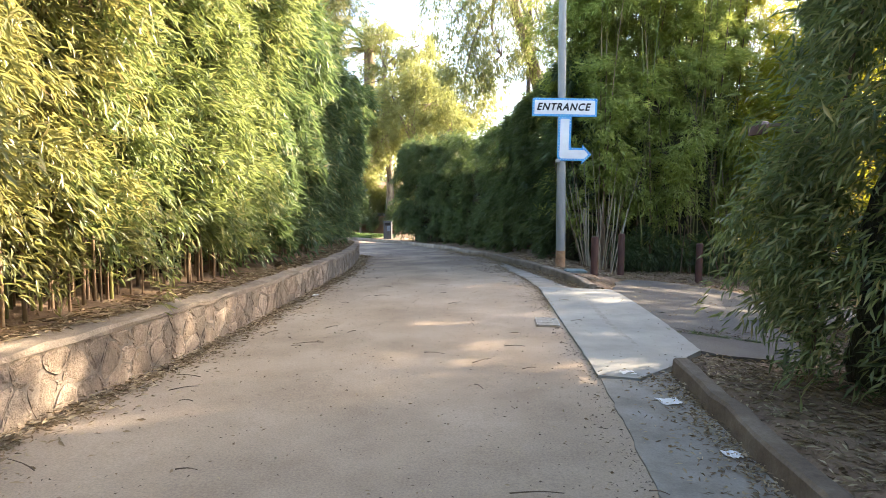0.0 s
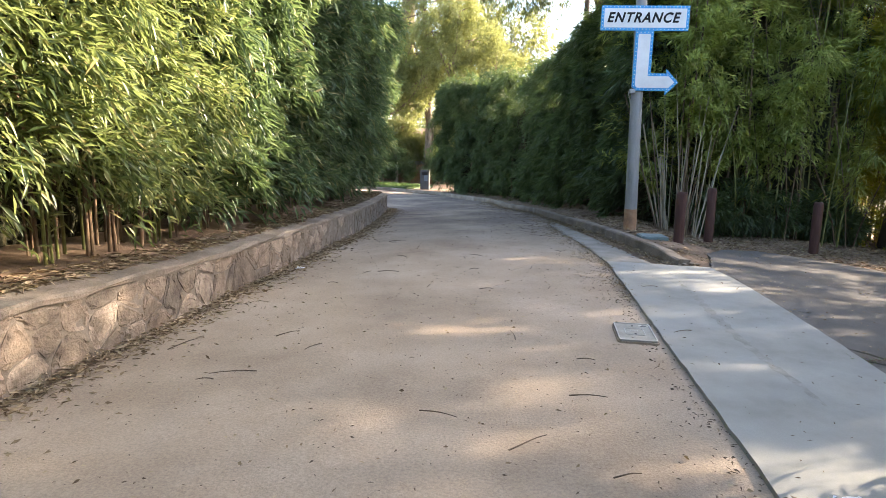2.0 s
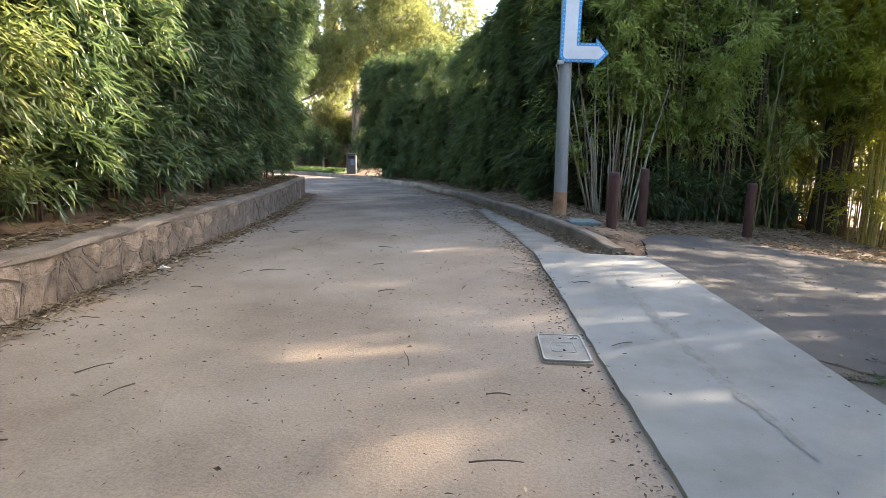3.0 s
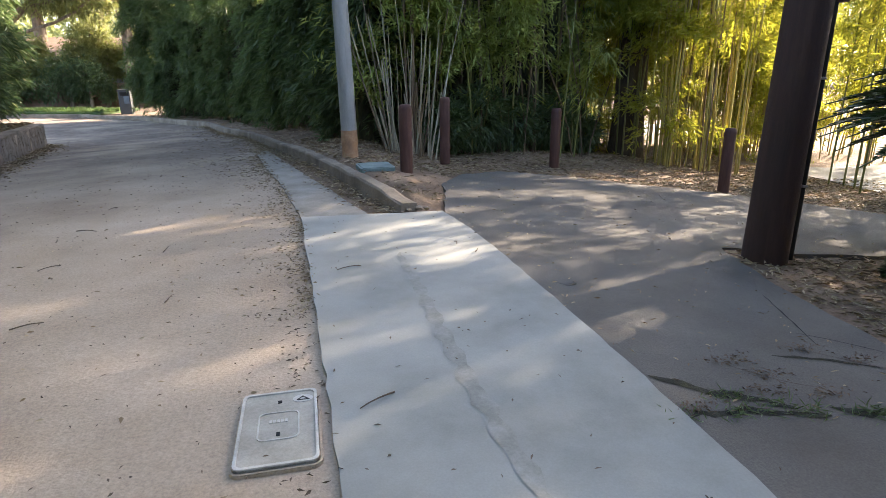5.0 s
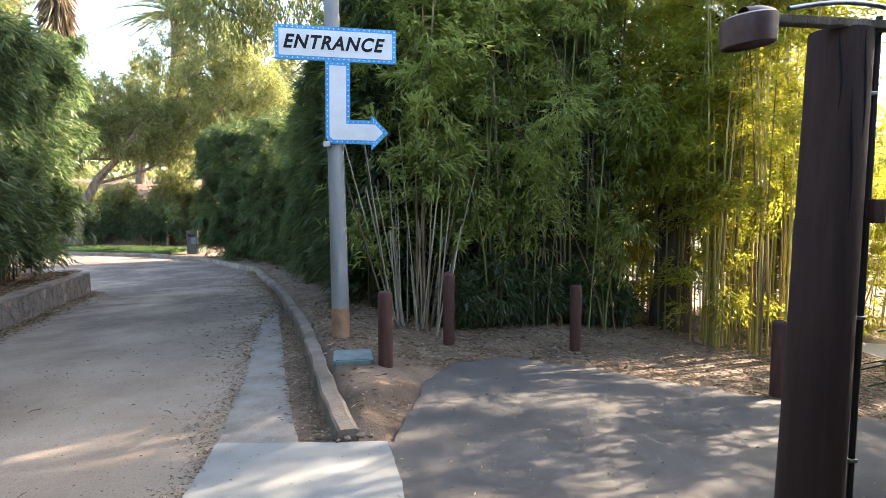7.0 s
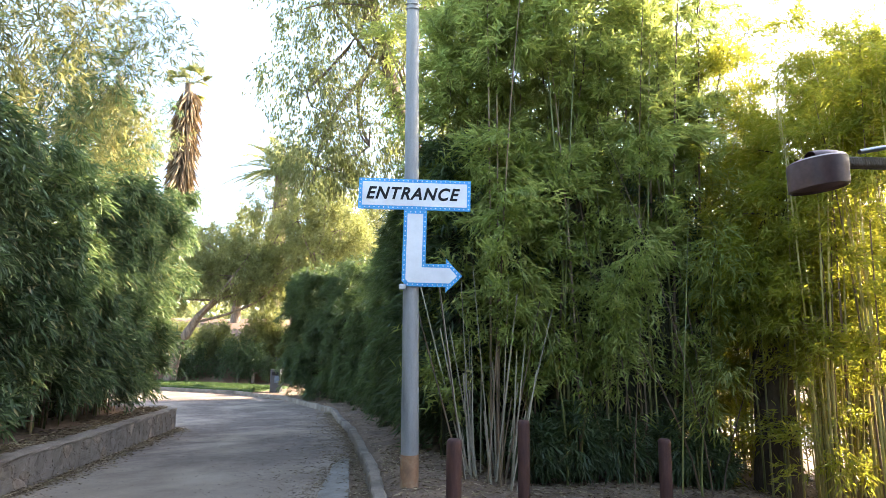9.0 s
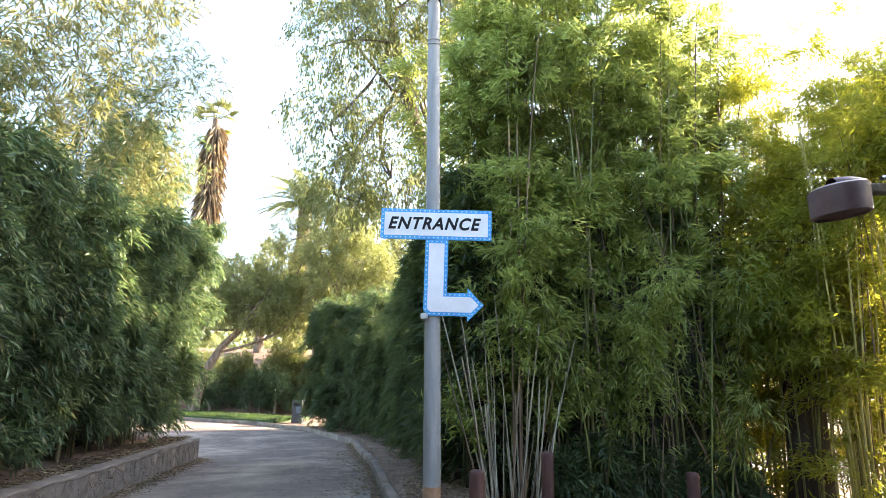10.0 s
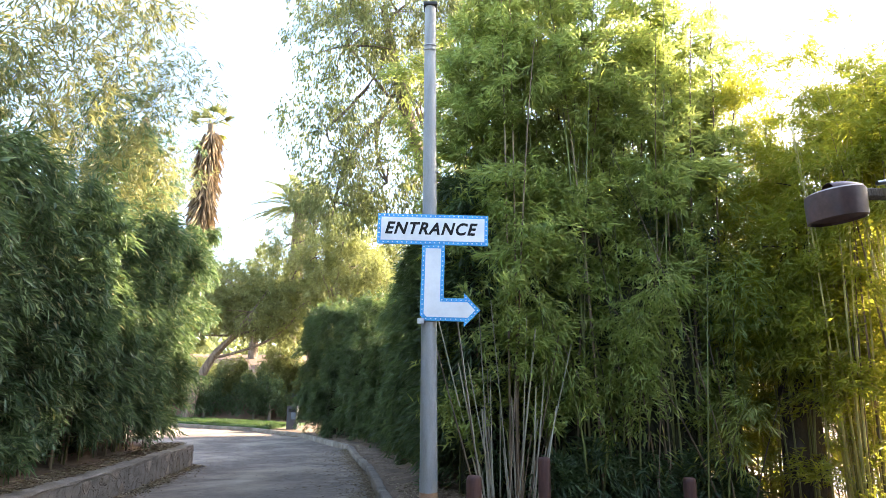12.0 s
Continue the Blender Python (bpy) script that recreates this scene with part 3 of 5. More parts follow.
# tall stand behind the stone wall, in five clumps
LEFT = [(-3.4, -6), (-3.3, 1.0), (-3.2, 3.6), (-3.15, 5.5), (-3.22, 8), (-3.28, 11), (-3.33, 13.2), (-3.48, 15.7), (-3.83, 18.5), (-4.2, 21.0), (-4.35, 21.7)]


def cut(path, y0, y1):
    inner = [p for p in path if y0 < p[1] < y1]
    xs, yy = [p[0] for p in path], [p[1] for p in path]
    return [(float(np.interp(y0, yy, xs)), y0)] + inner + [(float(np.interp(y1, yy, xs)), y1)]


# sunlit clumps get yellow leaves, shaded ones dark green: the light is coloured in
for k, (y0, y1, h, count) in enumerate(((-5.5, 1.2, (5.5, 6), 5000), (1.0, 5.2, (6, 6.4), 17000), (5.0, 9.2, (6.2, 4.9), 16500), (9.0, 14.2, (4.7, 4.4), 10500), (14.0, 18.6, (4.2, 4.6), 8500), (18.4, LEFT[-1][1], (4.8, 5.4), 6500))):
    hedge("bamboo_hedge", cut(LEFT, y0, y1), 1, h, 2.4, count, "tall dense bamboo, coloured yellow-green as sunlit, leaning over the stone wall" if k in (1, 2) else "tall dense bamboo stand behind the stone wall, coloured dark green as shaded", base=float(wall_top(y1)) - 0.02, seed=1.3 * k, material="bamboo" if k == 1 else "bamboo_half_sun" if k == 2 else "bamboo_green_shaded", lean=0.5, bulge=0.42, low=0.22 if k < 2 else 0.3, canes=64 if k in (1, 2) else 36, group="bamboo behind the wall", ragged=1.0, leaf=(0.115, 0.02) if k == 1 else (0.14, 0.024) if k == 2 else (0.19, 0.032), core=0.8, per=8 if k == 1 else 6)

# arching canes that stand out above the stand behind the wall
def arching(x, y, z, height, over, count, label, material="bamboo", group="arching canes above the hedge", first=0.5):
    e = thing("bamboo_cane", x, y, z, label, "bamboo", group)
    t = np.linspace(0, 1, 12)
    pts = np.column_stack([over[0] * t ** 2.4, over[1] * t ** 2.4, height * (t - 0.1 * t ** 4)])
    v, f = tube(pts, 0.016 * (1 - 0.85 * t) + 0.002, 6)
    mesh_object("stem", v, f, "green_cane", e, smooth=True)
    k = R.uniform(first, 1, count) ** 0.8 * 11
    i = np.minimum(k.astype(int), 10)
    away = unit(np.column_stack([R.normal(size=(count, 2)), R.uniform(-0.5, 0.3, count)]))
    c = pts[i] + (pts[i + 1] - pts[i]) * (k - i)[:, None] + away * R.uniform(0.05, 0.5, count)[:, None]
    v, f = sprays(c, away, 7, 0.17, 0.025)
    mesh_object("foliage", v, f, material, e)["kind"] = "stuff"


for k in range(36):
    y = R.uniform(6.5, 22.5) if k < 22 else R.uniform(14.5, 22.5)
    x = float(np.interp(y, [p[1] for p in LEFT], [p[0] for p in LEFT])) - R.uniform(0.3, 1.8)
    arching(x, y, float(wall_top(y)), R.uniform(6.2, 7.4) + 0.22 * max(0.0, min(y, 18.0) - 12), (R.uniform(0.2, 1.6), R.normal() * 0.9), int(R.uniform(80, 170)), "tall arching bamboo cane with feathery drooping leaves", "bamboo_green_shaded" if k % 2 else "bamboo")

for y, over, h in ((8.6, 1.8, 6.6), (9.5, 2.2, 7.0), (10.3, 1.5, 7.4), (11.0, 2.6, 7.4), (11.8, 1.9, 7.8), (12.6, 2.3, 7.4), (13.3, 2.7, 7.6), (13.8, 1.4, 8.6), (14.2, 2.2, 8.4), (14.8, 1.7, 9.0), (15.4, 2.4, 8.6), (16.0, 1.9, 9.2), (16.6, 2.2, 8.8), (17.2, 1.6, 9.3), (18.0, 2.0, 8.9), (18.8, 1.2, 9.2)):
    arching(float(np.interp(y, [p[1] for p in LEFT], [p[0] for p in LEFT])) - 0.6, y, float(wall_top(y)), h, (over, R.normal() * 0.6), 130, "tall arching bamboo cane with feathery drooping leaves")

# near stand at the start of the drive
hedge("bamboo_hedge", [(3.4, -6), (3.36, 2.0), (3.28, 4.2), (3.2, 4.95)], -1, (5.2, 5.6, 5.4), 2.4, 18000, "dense dark green bamboo overhanging the kerb", "bamboo_half_sun", base=0.08, seed=4.0, canes=50, ragged=0.8, group="bamboo by the drive", lean=0.05, bulge=0.14, low=0.05, leaf=(0.12, 0.021))
# added out of view at the bend so the near concrete lies in shade
hedge("bamboo_hedge", [(13.2, 9.75), (12.6, 10.7), (12.0, 12.1)], 1, (5.4, 5.6, 5.2), 1.4, 3900, "leafy bamboo added out of view at the bend to shade the drive", "bamboo_green_shaded", base=-0.9, seed=15.0, canes=16, ragged=0.8, core=0, group="bamboo by the drive")
# its far end runs on out of view, added to shade the apron
hedge("bamboo_hedge", [(3.3, 5.3), (4.4, 5.5), (6.2, 5.6), (8.4, 6.8), (10.4, 8.4)], -1, (5.4, 5.2, 4.8, 3.8), 2.0, 6500, "dense dark green bamboo beside the drive, its unseen end added for shade", "bamboo_dark_shaded", base=-0.1, seed=5.0, canes=8, ragged=0.8, group="bamboo by the drive")

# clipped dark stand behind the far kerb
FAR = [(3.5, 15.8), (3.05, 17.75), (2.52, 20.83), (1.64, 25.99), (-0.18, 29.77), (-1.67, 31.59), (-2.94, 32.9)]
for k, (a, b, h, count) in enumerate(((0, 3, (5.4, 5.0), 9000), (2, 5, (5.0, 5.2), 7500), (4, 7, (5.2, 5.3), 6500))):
    hedge("bamboo_hedge", FAR[a:b], -1, h, 2.2, count, "clipped dark green bamboo hedge in shade behind the kerb", "bamboo_dark_shaded", base=0.05 - float(drop(*FAR[b - 1])), seed=6.0 + k, canes=6, ragged=0.6, leaf=(0.24, 0.036), group="hedge behind the far kerb", core=0.7)


def tall_clump(x, y, rx, ry, height, canes, count, label, dry=0, material="bamboo", low=1.6, spread=0.22, sparse=0.0):
    """A tall open bamboo clump: arching canes with leaf sprays hung along their upper parts."""
    z0 = float(slope(x)) - 0.02
    e = thing("bamboo_clump", x, y, z0, label, "bamboo", "tall bamboo behind the posts")
    tips = []
    for i in range(canes):
        a, r = R.uniform(0, 2 * np.pi), np.sqrt(R.uniform())
        bx, by = rx * r * np.cos(a), ry * r * np.sin(a)
        hh = height * (R.uniform(0.92, 1.06) if sparse else R.uniform(0.7, 1.08))
        t = np.linspace(0, 1, 9)
        out = np.array([bx, by]) * spread * R.uniform(0.4, 1.8) + R.normal(size=2) * 0.35 * min(1.0, (rx / 0.7) ** 2)
        pts = np.column_stack([bx + out[0] * t ** 1.7 * 1.6, by + out[1] * t ** 1.7 * 1.6, hh * (t - 0.07 * t ** 4) - 0.03])
        v, f = tube(pts, ((0.022 if x < 8 else 0.017) * (1 - 0.8 * t) + 0.002) * R.uniform(0.6, 1.2), 6)
        mesh_object("cane", v, f, "brown_cane" if R.uniform() < (0.5 if x < 8 else 0.12) else "green_cane" if x < 8 else "gold_cane", e, smooth=True)
        tips.append(pts)
    per_cane = count // canes
    c, o = [], []
    for pts in tips:
        t0 = low / height * R.uniform(0.6, 1.1)
        nodes = max(3, per_cane // 13)
        t = t0 + (1 - t0) * R.beta(1.25, 1.05, nodes)
        if sparse:
            t = np.where(R.uniform(size=nodes) < sparse, R.uniform(0.27, 0.75, nodes), R.uniform(0.74, 1.0, nodes))
        k = t * 8
        i = np.minimum(k.astype(int), 7)
        p = pts[i] + (pts[i + 1] - pts[i]) * (k - i)[:, None]
        away = unit(np.column_stack([R.normal(size=(nodes, 2)), R.uniform(-0.1, 0.6, nodes)]))
        reach = R.uniform(0.3, 1.25, nodes) * (1.1 - 0.45 * t)
        u = R.uniform(0.25, 1, (nodes, 13))
        q = p[:, None] + away[:, None] * (reach[:, None] * u)[..., None] + R.normal(size=(nodes, 13, 3)) * 0.07
        q[..., 2] -= 0.4 * reach[:, None] * u ** 2
        c.append(q.reshape(-1, 3))
        o.append(np.repeat(away, 13, 0))
    v, f = sprays(np.concatenate(c), np.concatenate(o), 7, 0.185 if x < 8 else 0.155, 0.033 if x < 8 else 0.024, droop=0.35)
    fo = mesh_object("foliage", v, f, material, e)
    fo["kind"] = "stuff"
    for i in range(dry):
        a = R.uniform(-1.0, 1.0)
        bx, by = R.uniform(-0.4, 0.3), R.uniform(-1.45, -0.7)
        hh = R.uniform(0.9, 3.3)
        t = np.linspace(0, 1, 6)
        pts = np.column_stack([bx + (bx * 1.2 + a * 0.3) * hh * 0.5 * t, by + 0.12 * t, hh * t - 0.03])
        v, f = tube(pts, 0.014 * (1 - 0.35 * t) * R.uniform(0.6, 1.3), 6)
        mesh_object("dry_cane", v, f, "cane" if R.uniform() < 0.65 else "brown_cane", e, "bare pale dry cane", smooth=True)
    return e


# clumps at y 8 to 13 are added, mostly unseen, to dapple the sun
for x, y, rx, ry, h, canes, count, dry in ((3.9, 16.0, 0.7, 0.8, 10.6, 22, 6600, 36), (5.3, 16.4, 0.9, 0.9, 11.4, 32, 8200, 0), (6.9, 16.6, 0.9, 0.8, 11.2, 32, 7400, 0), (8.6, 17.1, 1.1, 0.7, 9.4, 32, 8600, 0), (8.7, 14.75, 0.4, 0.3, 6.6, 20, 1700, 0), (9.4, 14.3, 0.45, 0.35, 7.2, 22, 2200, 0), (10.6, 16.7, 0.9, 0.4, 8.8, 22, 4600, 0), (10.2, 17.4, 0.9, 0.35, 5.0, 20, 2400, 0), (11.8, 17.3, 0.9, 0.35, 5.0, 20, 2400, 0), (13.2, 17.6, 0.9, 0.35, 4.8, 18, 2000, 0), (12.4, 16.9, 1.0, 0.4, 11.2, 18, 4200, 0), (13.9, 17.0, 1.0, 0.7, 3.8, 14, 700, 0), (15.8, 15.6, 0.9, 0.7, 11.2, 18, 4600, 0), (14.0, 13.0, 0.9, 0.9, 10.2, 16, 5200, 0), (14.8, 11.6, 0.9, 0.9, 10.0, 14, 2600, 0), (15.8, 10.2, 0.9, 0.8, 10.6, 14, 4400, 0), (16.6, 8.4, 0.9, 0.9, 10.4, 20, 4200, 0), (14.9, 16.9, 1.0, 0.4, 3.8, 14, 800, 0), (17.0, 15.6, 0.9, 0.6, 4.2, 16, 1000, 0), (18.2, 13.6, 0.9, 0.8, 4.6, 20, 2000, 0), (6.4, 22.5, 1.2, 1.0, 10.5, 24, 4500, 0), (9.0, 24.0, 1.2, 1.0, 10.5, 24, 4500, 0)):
    # the two past y 22 are mostly hidden, added to shade the wall stand
    tall_clump(x, y, rx, ry, h, canes, count, "tall green bamboo clump with bare pale canes at its foot" if dry else "tall backlit yellow-green bamboo clump with slender canes", dry, material="bamboo_lush" if x < 7.5 or y > 22 else "bamboo_backlit", low=1.9 if x < 8 else 0.4, sparse=0.3 if 9.0 < x < 11 else 0.0 if x < 11.95 or y > 15.8 else 0.3 if x > 15 else 0.2 if y > 14 else 0.4)

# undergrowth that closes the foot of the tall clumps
# its dark core stands in for the deep shade between the canes
hedge("bamboo_hedge", [(3.0, 17.4), (5.0, 17.5), (7.4, 17.5)], -1, (5.5, 5.5, 4.6), 1.6, 4500, "dark green bamboo undergrowth, shade in its colour, behind the tall canes", "bamboo_dark_shaded", base=-0.1, seed=11.0, canes=6, ragged=0.6, group="tall bamboo behind the posts", low=0.1)
hedge("bamboo_hedge", [(8.4, 18.6), (11, 18.4), (14.5, 18.6)], -1, (5.0, 5.5, 5.0), 1.6, 5500, "yellow-green sunlit bamboo behind the canes", "bamboo_backlit", base=-0.9, seed=12.0, canes=10, ragged=0.8, core=0, group="tall bamboo behind the posts", low=0.9)
for k in range(20):
    x, y = R.uniform(4.5, 7.6), R.uniform(15.0, 15.7)
    e = thing("bamboo_cane", x, y, float(slope(x)) - 0.03, "slender upright bamboo cane at the front of the clump", "bamboo", "canes at the front of the clump")
    t = np.linspace(0, 1, 8)
    lean = R.normal() * 0.75
    v, f = tube(np.column_stack([lean * t ** 1.4, 0.4 * t ** 2, R.uniform(2.6, 6.0) * t]), (0.017 * (1 - 0.7 * t)) * R.uniform(0.6, 1.1), 6)
    mesh_object("stem", v, f, "brown_cane" if k % 4 else "green_cane", e, smooth=True)
for x, y, r in ((4.6, 15.2, 0.35), (5.2, 15.3, 0.5), (5.9, 15.5, 0.45), (6.8, 15.6, 0.5), (7.4, 15.7, 0.35)):
    e = thing("bamboo_sapling", x, y, float(slope(x)) - 0.02, "low leafy bamboo shoots at the foot of the canes", "bamboo", "shoots below the canes")
    n = 260
    d = unit(R.normal(size=(n, 3))) * (r * R.uniform(0.3, 1, n) ** 0.5)[:, None] * np.array([1, 0.8, 1.1])
    v, f = sprays(d + np.array([0, 0, r * 1.1 + 0.1]), unit(d), 7, 0.18, 0.026)
    mesh_object("foliage", v, f, "bamboo_dark_shaded", e)["kind"] = "stuff"
    for _ in range(5):
        k = np.linspace(0, 1, 4)[:, None]
        tip = R.normal(size=3) * np.array([r, r, 0.2]) * 0.7 + np.array([0, 0, r * 2])
        mesh_object("shoot", *tube(tip * k - np.array([0, 0, 0.02]), 0.008, 5), "green_cane", e, smooth=True)

# ---- posts, poles and sign ----
def post(x, y, z, h=0.88):
    e = thing("bollard", x, y, z, "red-brown painted round timber post standing in leaf litter", "post", "posts round the drive")
    prof = [(0.078, -0.1), (0.078, h - 0.05), (0.072, h - 0.018), (0.055, h - 0.003), (0.0, h)]
    t = np.linspace(0, 2 * np.pi, 14, endpoint=False)
    v = [(r * math.cos(a) * (1 + 0.03 * math.sin(3 * a)), r * math.sin(a), zz) for r, zz in prof[:-1] for a in t] + [(0, 0, h)]
    f = [[i * 14 + j, i * 14 + (j + 1) % 14, (i + 1) * 14 + (j + 1) % 14, (i + 1) * 14 + j] for i in range(3) for j in range(14)] + [[42 + j, 42 + (j + 1) % 14, 56] for j in range(14)]
    mesh_object("shaft", v, f, "red_post", e, smooth=True)
    return e


for x, y, z in ((3.22, 12.46, -0.02), (4.2, 14.05, -0.02), (5.98, 13.94, -0.22), (7.755, 12.225, -0.44)):
    post(x, y, z)


def prism(outline, depth, y0=0.0):
    """An outline in x and z, depth thick along y."""
    bm = bmesh.new()
    f = bm.faces.new([bm.verts.new((x, y0, z)) for x, z in outline])
    e = bmesh.ops.extrude_face_region(bm, geom=[f])
    for v in e["geom"]:
        if isinstance(v, bmesh.types.BMVert):
            v.co.y += depth
    bmesh.ops.triangulate(bm, faces=[g for g in bm.faces if len(g.verts) > 4])
    return bm


def inset(outline, d):
    """The outline moved inwards by d (outline runs counterclockwise)."""
    out, n = [], len(outline)
    for i in range(n):
        a, b, c = (np.array(outline[(i + k) % n], float) for k in (-1, 0, 1))
        u, w = unit(b - a), unit(c - b)
        nu, nw = np.array([-u[1], u[0]]), np.array([-w[1], w[0]])
        m = unit(nu + nw)
        out.append(tuple(b + m * d / max(0.35, float(m @ nu))))
    return out


def lettering(text, size, material, parent, at, shear=0.22, stretch=1.0):
    cu = bpy.data.curves.new("lettering", "FONT")
    cu.body, cu.size, cu.shear, cu.extrude, cu.offset = text, size, shear, 0.002, size * 0.03
    cu.align_x, cu.align_y, cu.space_character = "CENTER", "CENTER", 1.16
    tmp = new("lettering", cu)
    bpy.context.view_layer.update()
    me = bpy.data.meshes.new_from_object(tmp.evaluated_get(bpy.context.evaluated_depsgraph_get()))
    bpy.data.objects.remove(tmp)
    me.materials.clear()
    me.materials.append(M[material])
    ob = new("lettering", me)
    ob.parent = parent
    ob.matrix_basis = Matrix.Translation(at) @ Euler((radians(90), 0, 0)).to_matrix().to_4x4() @ Matrix.Diagonal((stretch, 1, 1, 1))
    return ob


def bulbs(outline, step, parent, y, mesh):
    pts = outline + outline[:1]
    for a, b in zip(pts, pts[1:]):
        a, b = np.array(a, float), np.array(b, float)
        k = max(1, round(float(np.linalg.norm(b - a)) / step))
        for i in range(k):
            q = a + (b - a) * i / k
            o = new("bulb", mesh)
            o.parent, o.location = parent, (q[0], y, q[1])


bm = bmesh.new()
bmesh.ops.create_icosphere(bm, subdivisions=1, radius=0.0095)
bulb_mesh = bpy.data.meshes.new("bulb")
bm.to_mesh(bulb_mesh)
bm.free()
bulb_mesh.materials.append(M["white"])

# grey pole that carries the sign
pole = thing("sign_pole", 2.75, 13.9, 0.0, "tall grey painted steel pole with a rusty base", "pole")
t = np.linspace(0, 1, 14)
v, f = tube(np.column_stack([-0.11 * t, 0 * t, 0.45 + 6.7 * t]), 0.112 - 0.03 * t, 8)
mesh_object("shaft", v, f, "grey_pole", pole)
v, f = tube(np.column_stack([0 * t, 0 * t, 0.02 + 0.43 * t]), 0.116 - 0.002 * t, 8)
mesh_object("base_sleeve", v, f, "rust_base", pole, "rust-brown stained base")
for zb in (6.45, 6.52):
    v, f = tube(np.column_stack([-0.1 + 0.095 * np.cos(t * 6.283), 0.095 * np.sin(t * 6.283), zb + 0.03 * np.sin(t * 6.283)]), 0.008, 5)
    mesh_object("strap", v, f, "steel", pole, smooth=True)
part("cap", box(0.2, 0.2, 0.05, (-0.11, 0, 7.16), 0.01), "dark_pipe", pole)
part("bracket", box(0.09, 0.1, 0.07, (-0.14, -0.11, 2.52), 0.008), "steel", pole, "small galvanised clamp")

sign = thing("entrance_sign", 2.73, 13.77, 2.45, "white entrance sign with blue border and bent arrow, on a pole", "sign")
sign.rotation_euler = (0, radians(0.6), 0)
panel = [(-0.735, 1.08), (0.73, 1.08), (0.73, 1.49), (-0.735, 1.49)]
arrow = [(-0.07, 0.08), (0.43, 0.08), (0.43, 0.01), (0.64, 0.225), (0.43, 0.445), (0.43, 0.375), (0.165, 0.375), (0.165, 1.075), (-0.135, 1.075), (-0.135, 0.15)]
for nm, o in (("panel", panel), ("arrow", arrow)):
    pb = part(nm, prism(o, 0.035), "blue", sign, "blue painted board")
    part("white_face", prism(inset(o, 0.048), 0.006, -0.005), "white", pb, "white painted face")
    bulbs(inset(o, 0.024), 0.062, sign, -0.003, bulb_mesh)
lettering("ENTRANCE", 0.225, "black", sign, (-0.045, -0.0085, 1.285), 0.28, 0.93)

# brown timber lamp pole
lp = thing("lamp_pole", 5.34, 9.06, -0.24, "thick brown painted timber pole with lamp and conduit", "lamp post")
t = np.linspace(0, 1, 10)
v, f = tube(np.column_stack([-0.02 + 0.07 * t, 0 * t, -0.05 + 2.97 * t]), 0.168 - 0.018 * t, 24)
n0 = len(v)
v = np.concatenate([v, [[0.05, 0, 2.93]]])
shaft = mesh_object("shaft", v, [list(map(int, q)) for q in f] + [[n0 - 24 + j, n0 - 24 + (j + 1) % 24, n0] for j in range(24)], "brown_paint", lp, smooth=True)
shaft.data.set_sharp_from_angle(angle=radians(50))
for z0, z1, a in ((2.35, 2.9, -1.35), (1.9, 2.6, -1.75), (2.5, 2.9, -2.2)):
    k = np.linspace(0, 1, 8)
    rr = 0.154
    v, f = tube(np.column_stack([0.03 + rr * np.cos(a + 0.06 * np.sin(5 * k)), rr * np.sin(a + 0.06 * np.sin(5 * k)), z0 + (z1 - z0) * k]), 0.006 * np.sin(k * 3.1416) + 0.001, 5)
    mesh_object("check_crack", v, f, "black", lp)
v, f = tube(np.column_stack([0.2 + 0.03 * t, -0.05 + 0 * t, 0.0 + 3.0 * t]), 0.017, 8)
mesh_object("conduit", v, f, "dark_pipe", lp, "black conduit pipe", True)
part("junction_box", box(0.07, 0.1, 0.13, (0.245, -0.06, 1.98), 0.008), "lamp_metal", lp)
for zc in (0.6, 1.4, 2.6):
    part("conduit_clip", box(0.05, 0.05, 0.02, (0.2, -0.05, zc), 0.004), "steel", lp)
armw = part("arm", box(0.8, 0.07, 0.045, (-0.1, -0.1, 2.935), 0.008), "bark", lp, "weathered timber arm")
v, f = tube(np.column_stack([-0.4 + 0.75 * t, -0.16 + 0 * t, 2.97 + 0.05 * np.sin(t * 3.1)]), 0.013, 6)
mesh_object("cable", v, f, "steel", lp, "", True)
v, f = tube(np.column_stack([-0.62 + 0.16 * t, -0.12 + 0 * t, 2.93 + 0 * t]), 0.05 + 0.01 * np.sin(t * 3.14), 12)
mesh_object("socket", v, f, "lamp_metal", lp, "", True)
a = np.linspace(0, 2 * np.pi, 28, endpoint=False)
prof = [(0.0, 2.925), (0.112, 2.93), (0.128, 2.92), (0.13, 2.895), (0.127, 2.79), (0.118, 2.786), (0.114, 2.8), (0.0, 2.86)]
v = [(-0.6 + r * math.cos(x), -0.14 + r * math.sin(x), z + 0.12 * r * math.cos(x)) for r, z in prof for x in a]
f = [[i * 28 + j, i * 28 + (j + 1) % 28, (i + 1) * 28 + (j + 1) % 28, (i + 1) * 28 + j] for i in range(7) for j in range(28)]
head_part = mesh_object("lamp_head", v, f, "lamp_metal", lp, "brown drum-shaped lamp housing")
head_part.data.polygons.foreach_set("use_smooth", np.ones(len(head_part.data.polygons), bool))
head_part.data.set_sharp_from_angle(angle=radians(35))

# ---- covers and small ground fittings ----
def rounded(w, d, r, n=4):
    out = []
    for cx, cy, a0 in ((w / 2 - r, d / 2 - r, 0), (-w / 2 + r, d / 2 - r, 90), (-w / 2 + r, -d / 2 + r, 180), (w / 2 - r, -d / 2 + r, 270)):
        out += [(cx + r * math.cos(radians(a0 + 90 * i / n)), cy + r * math.sin(radians(a0 + 90 * i / n))) for i in range(n + 1)]
    return out


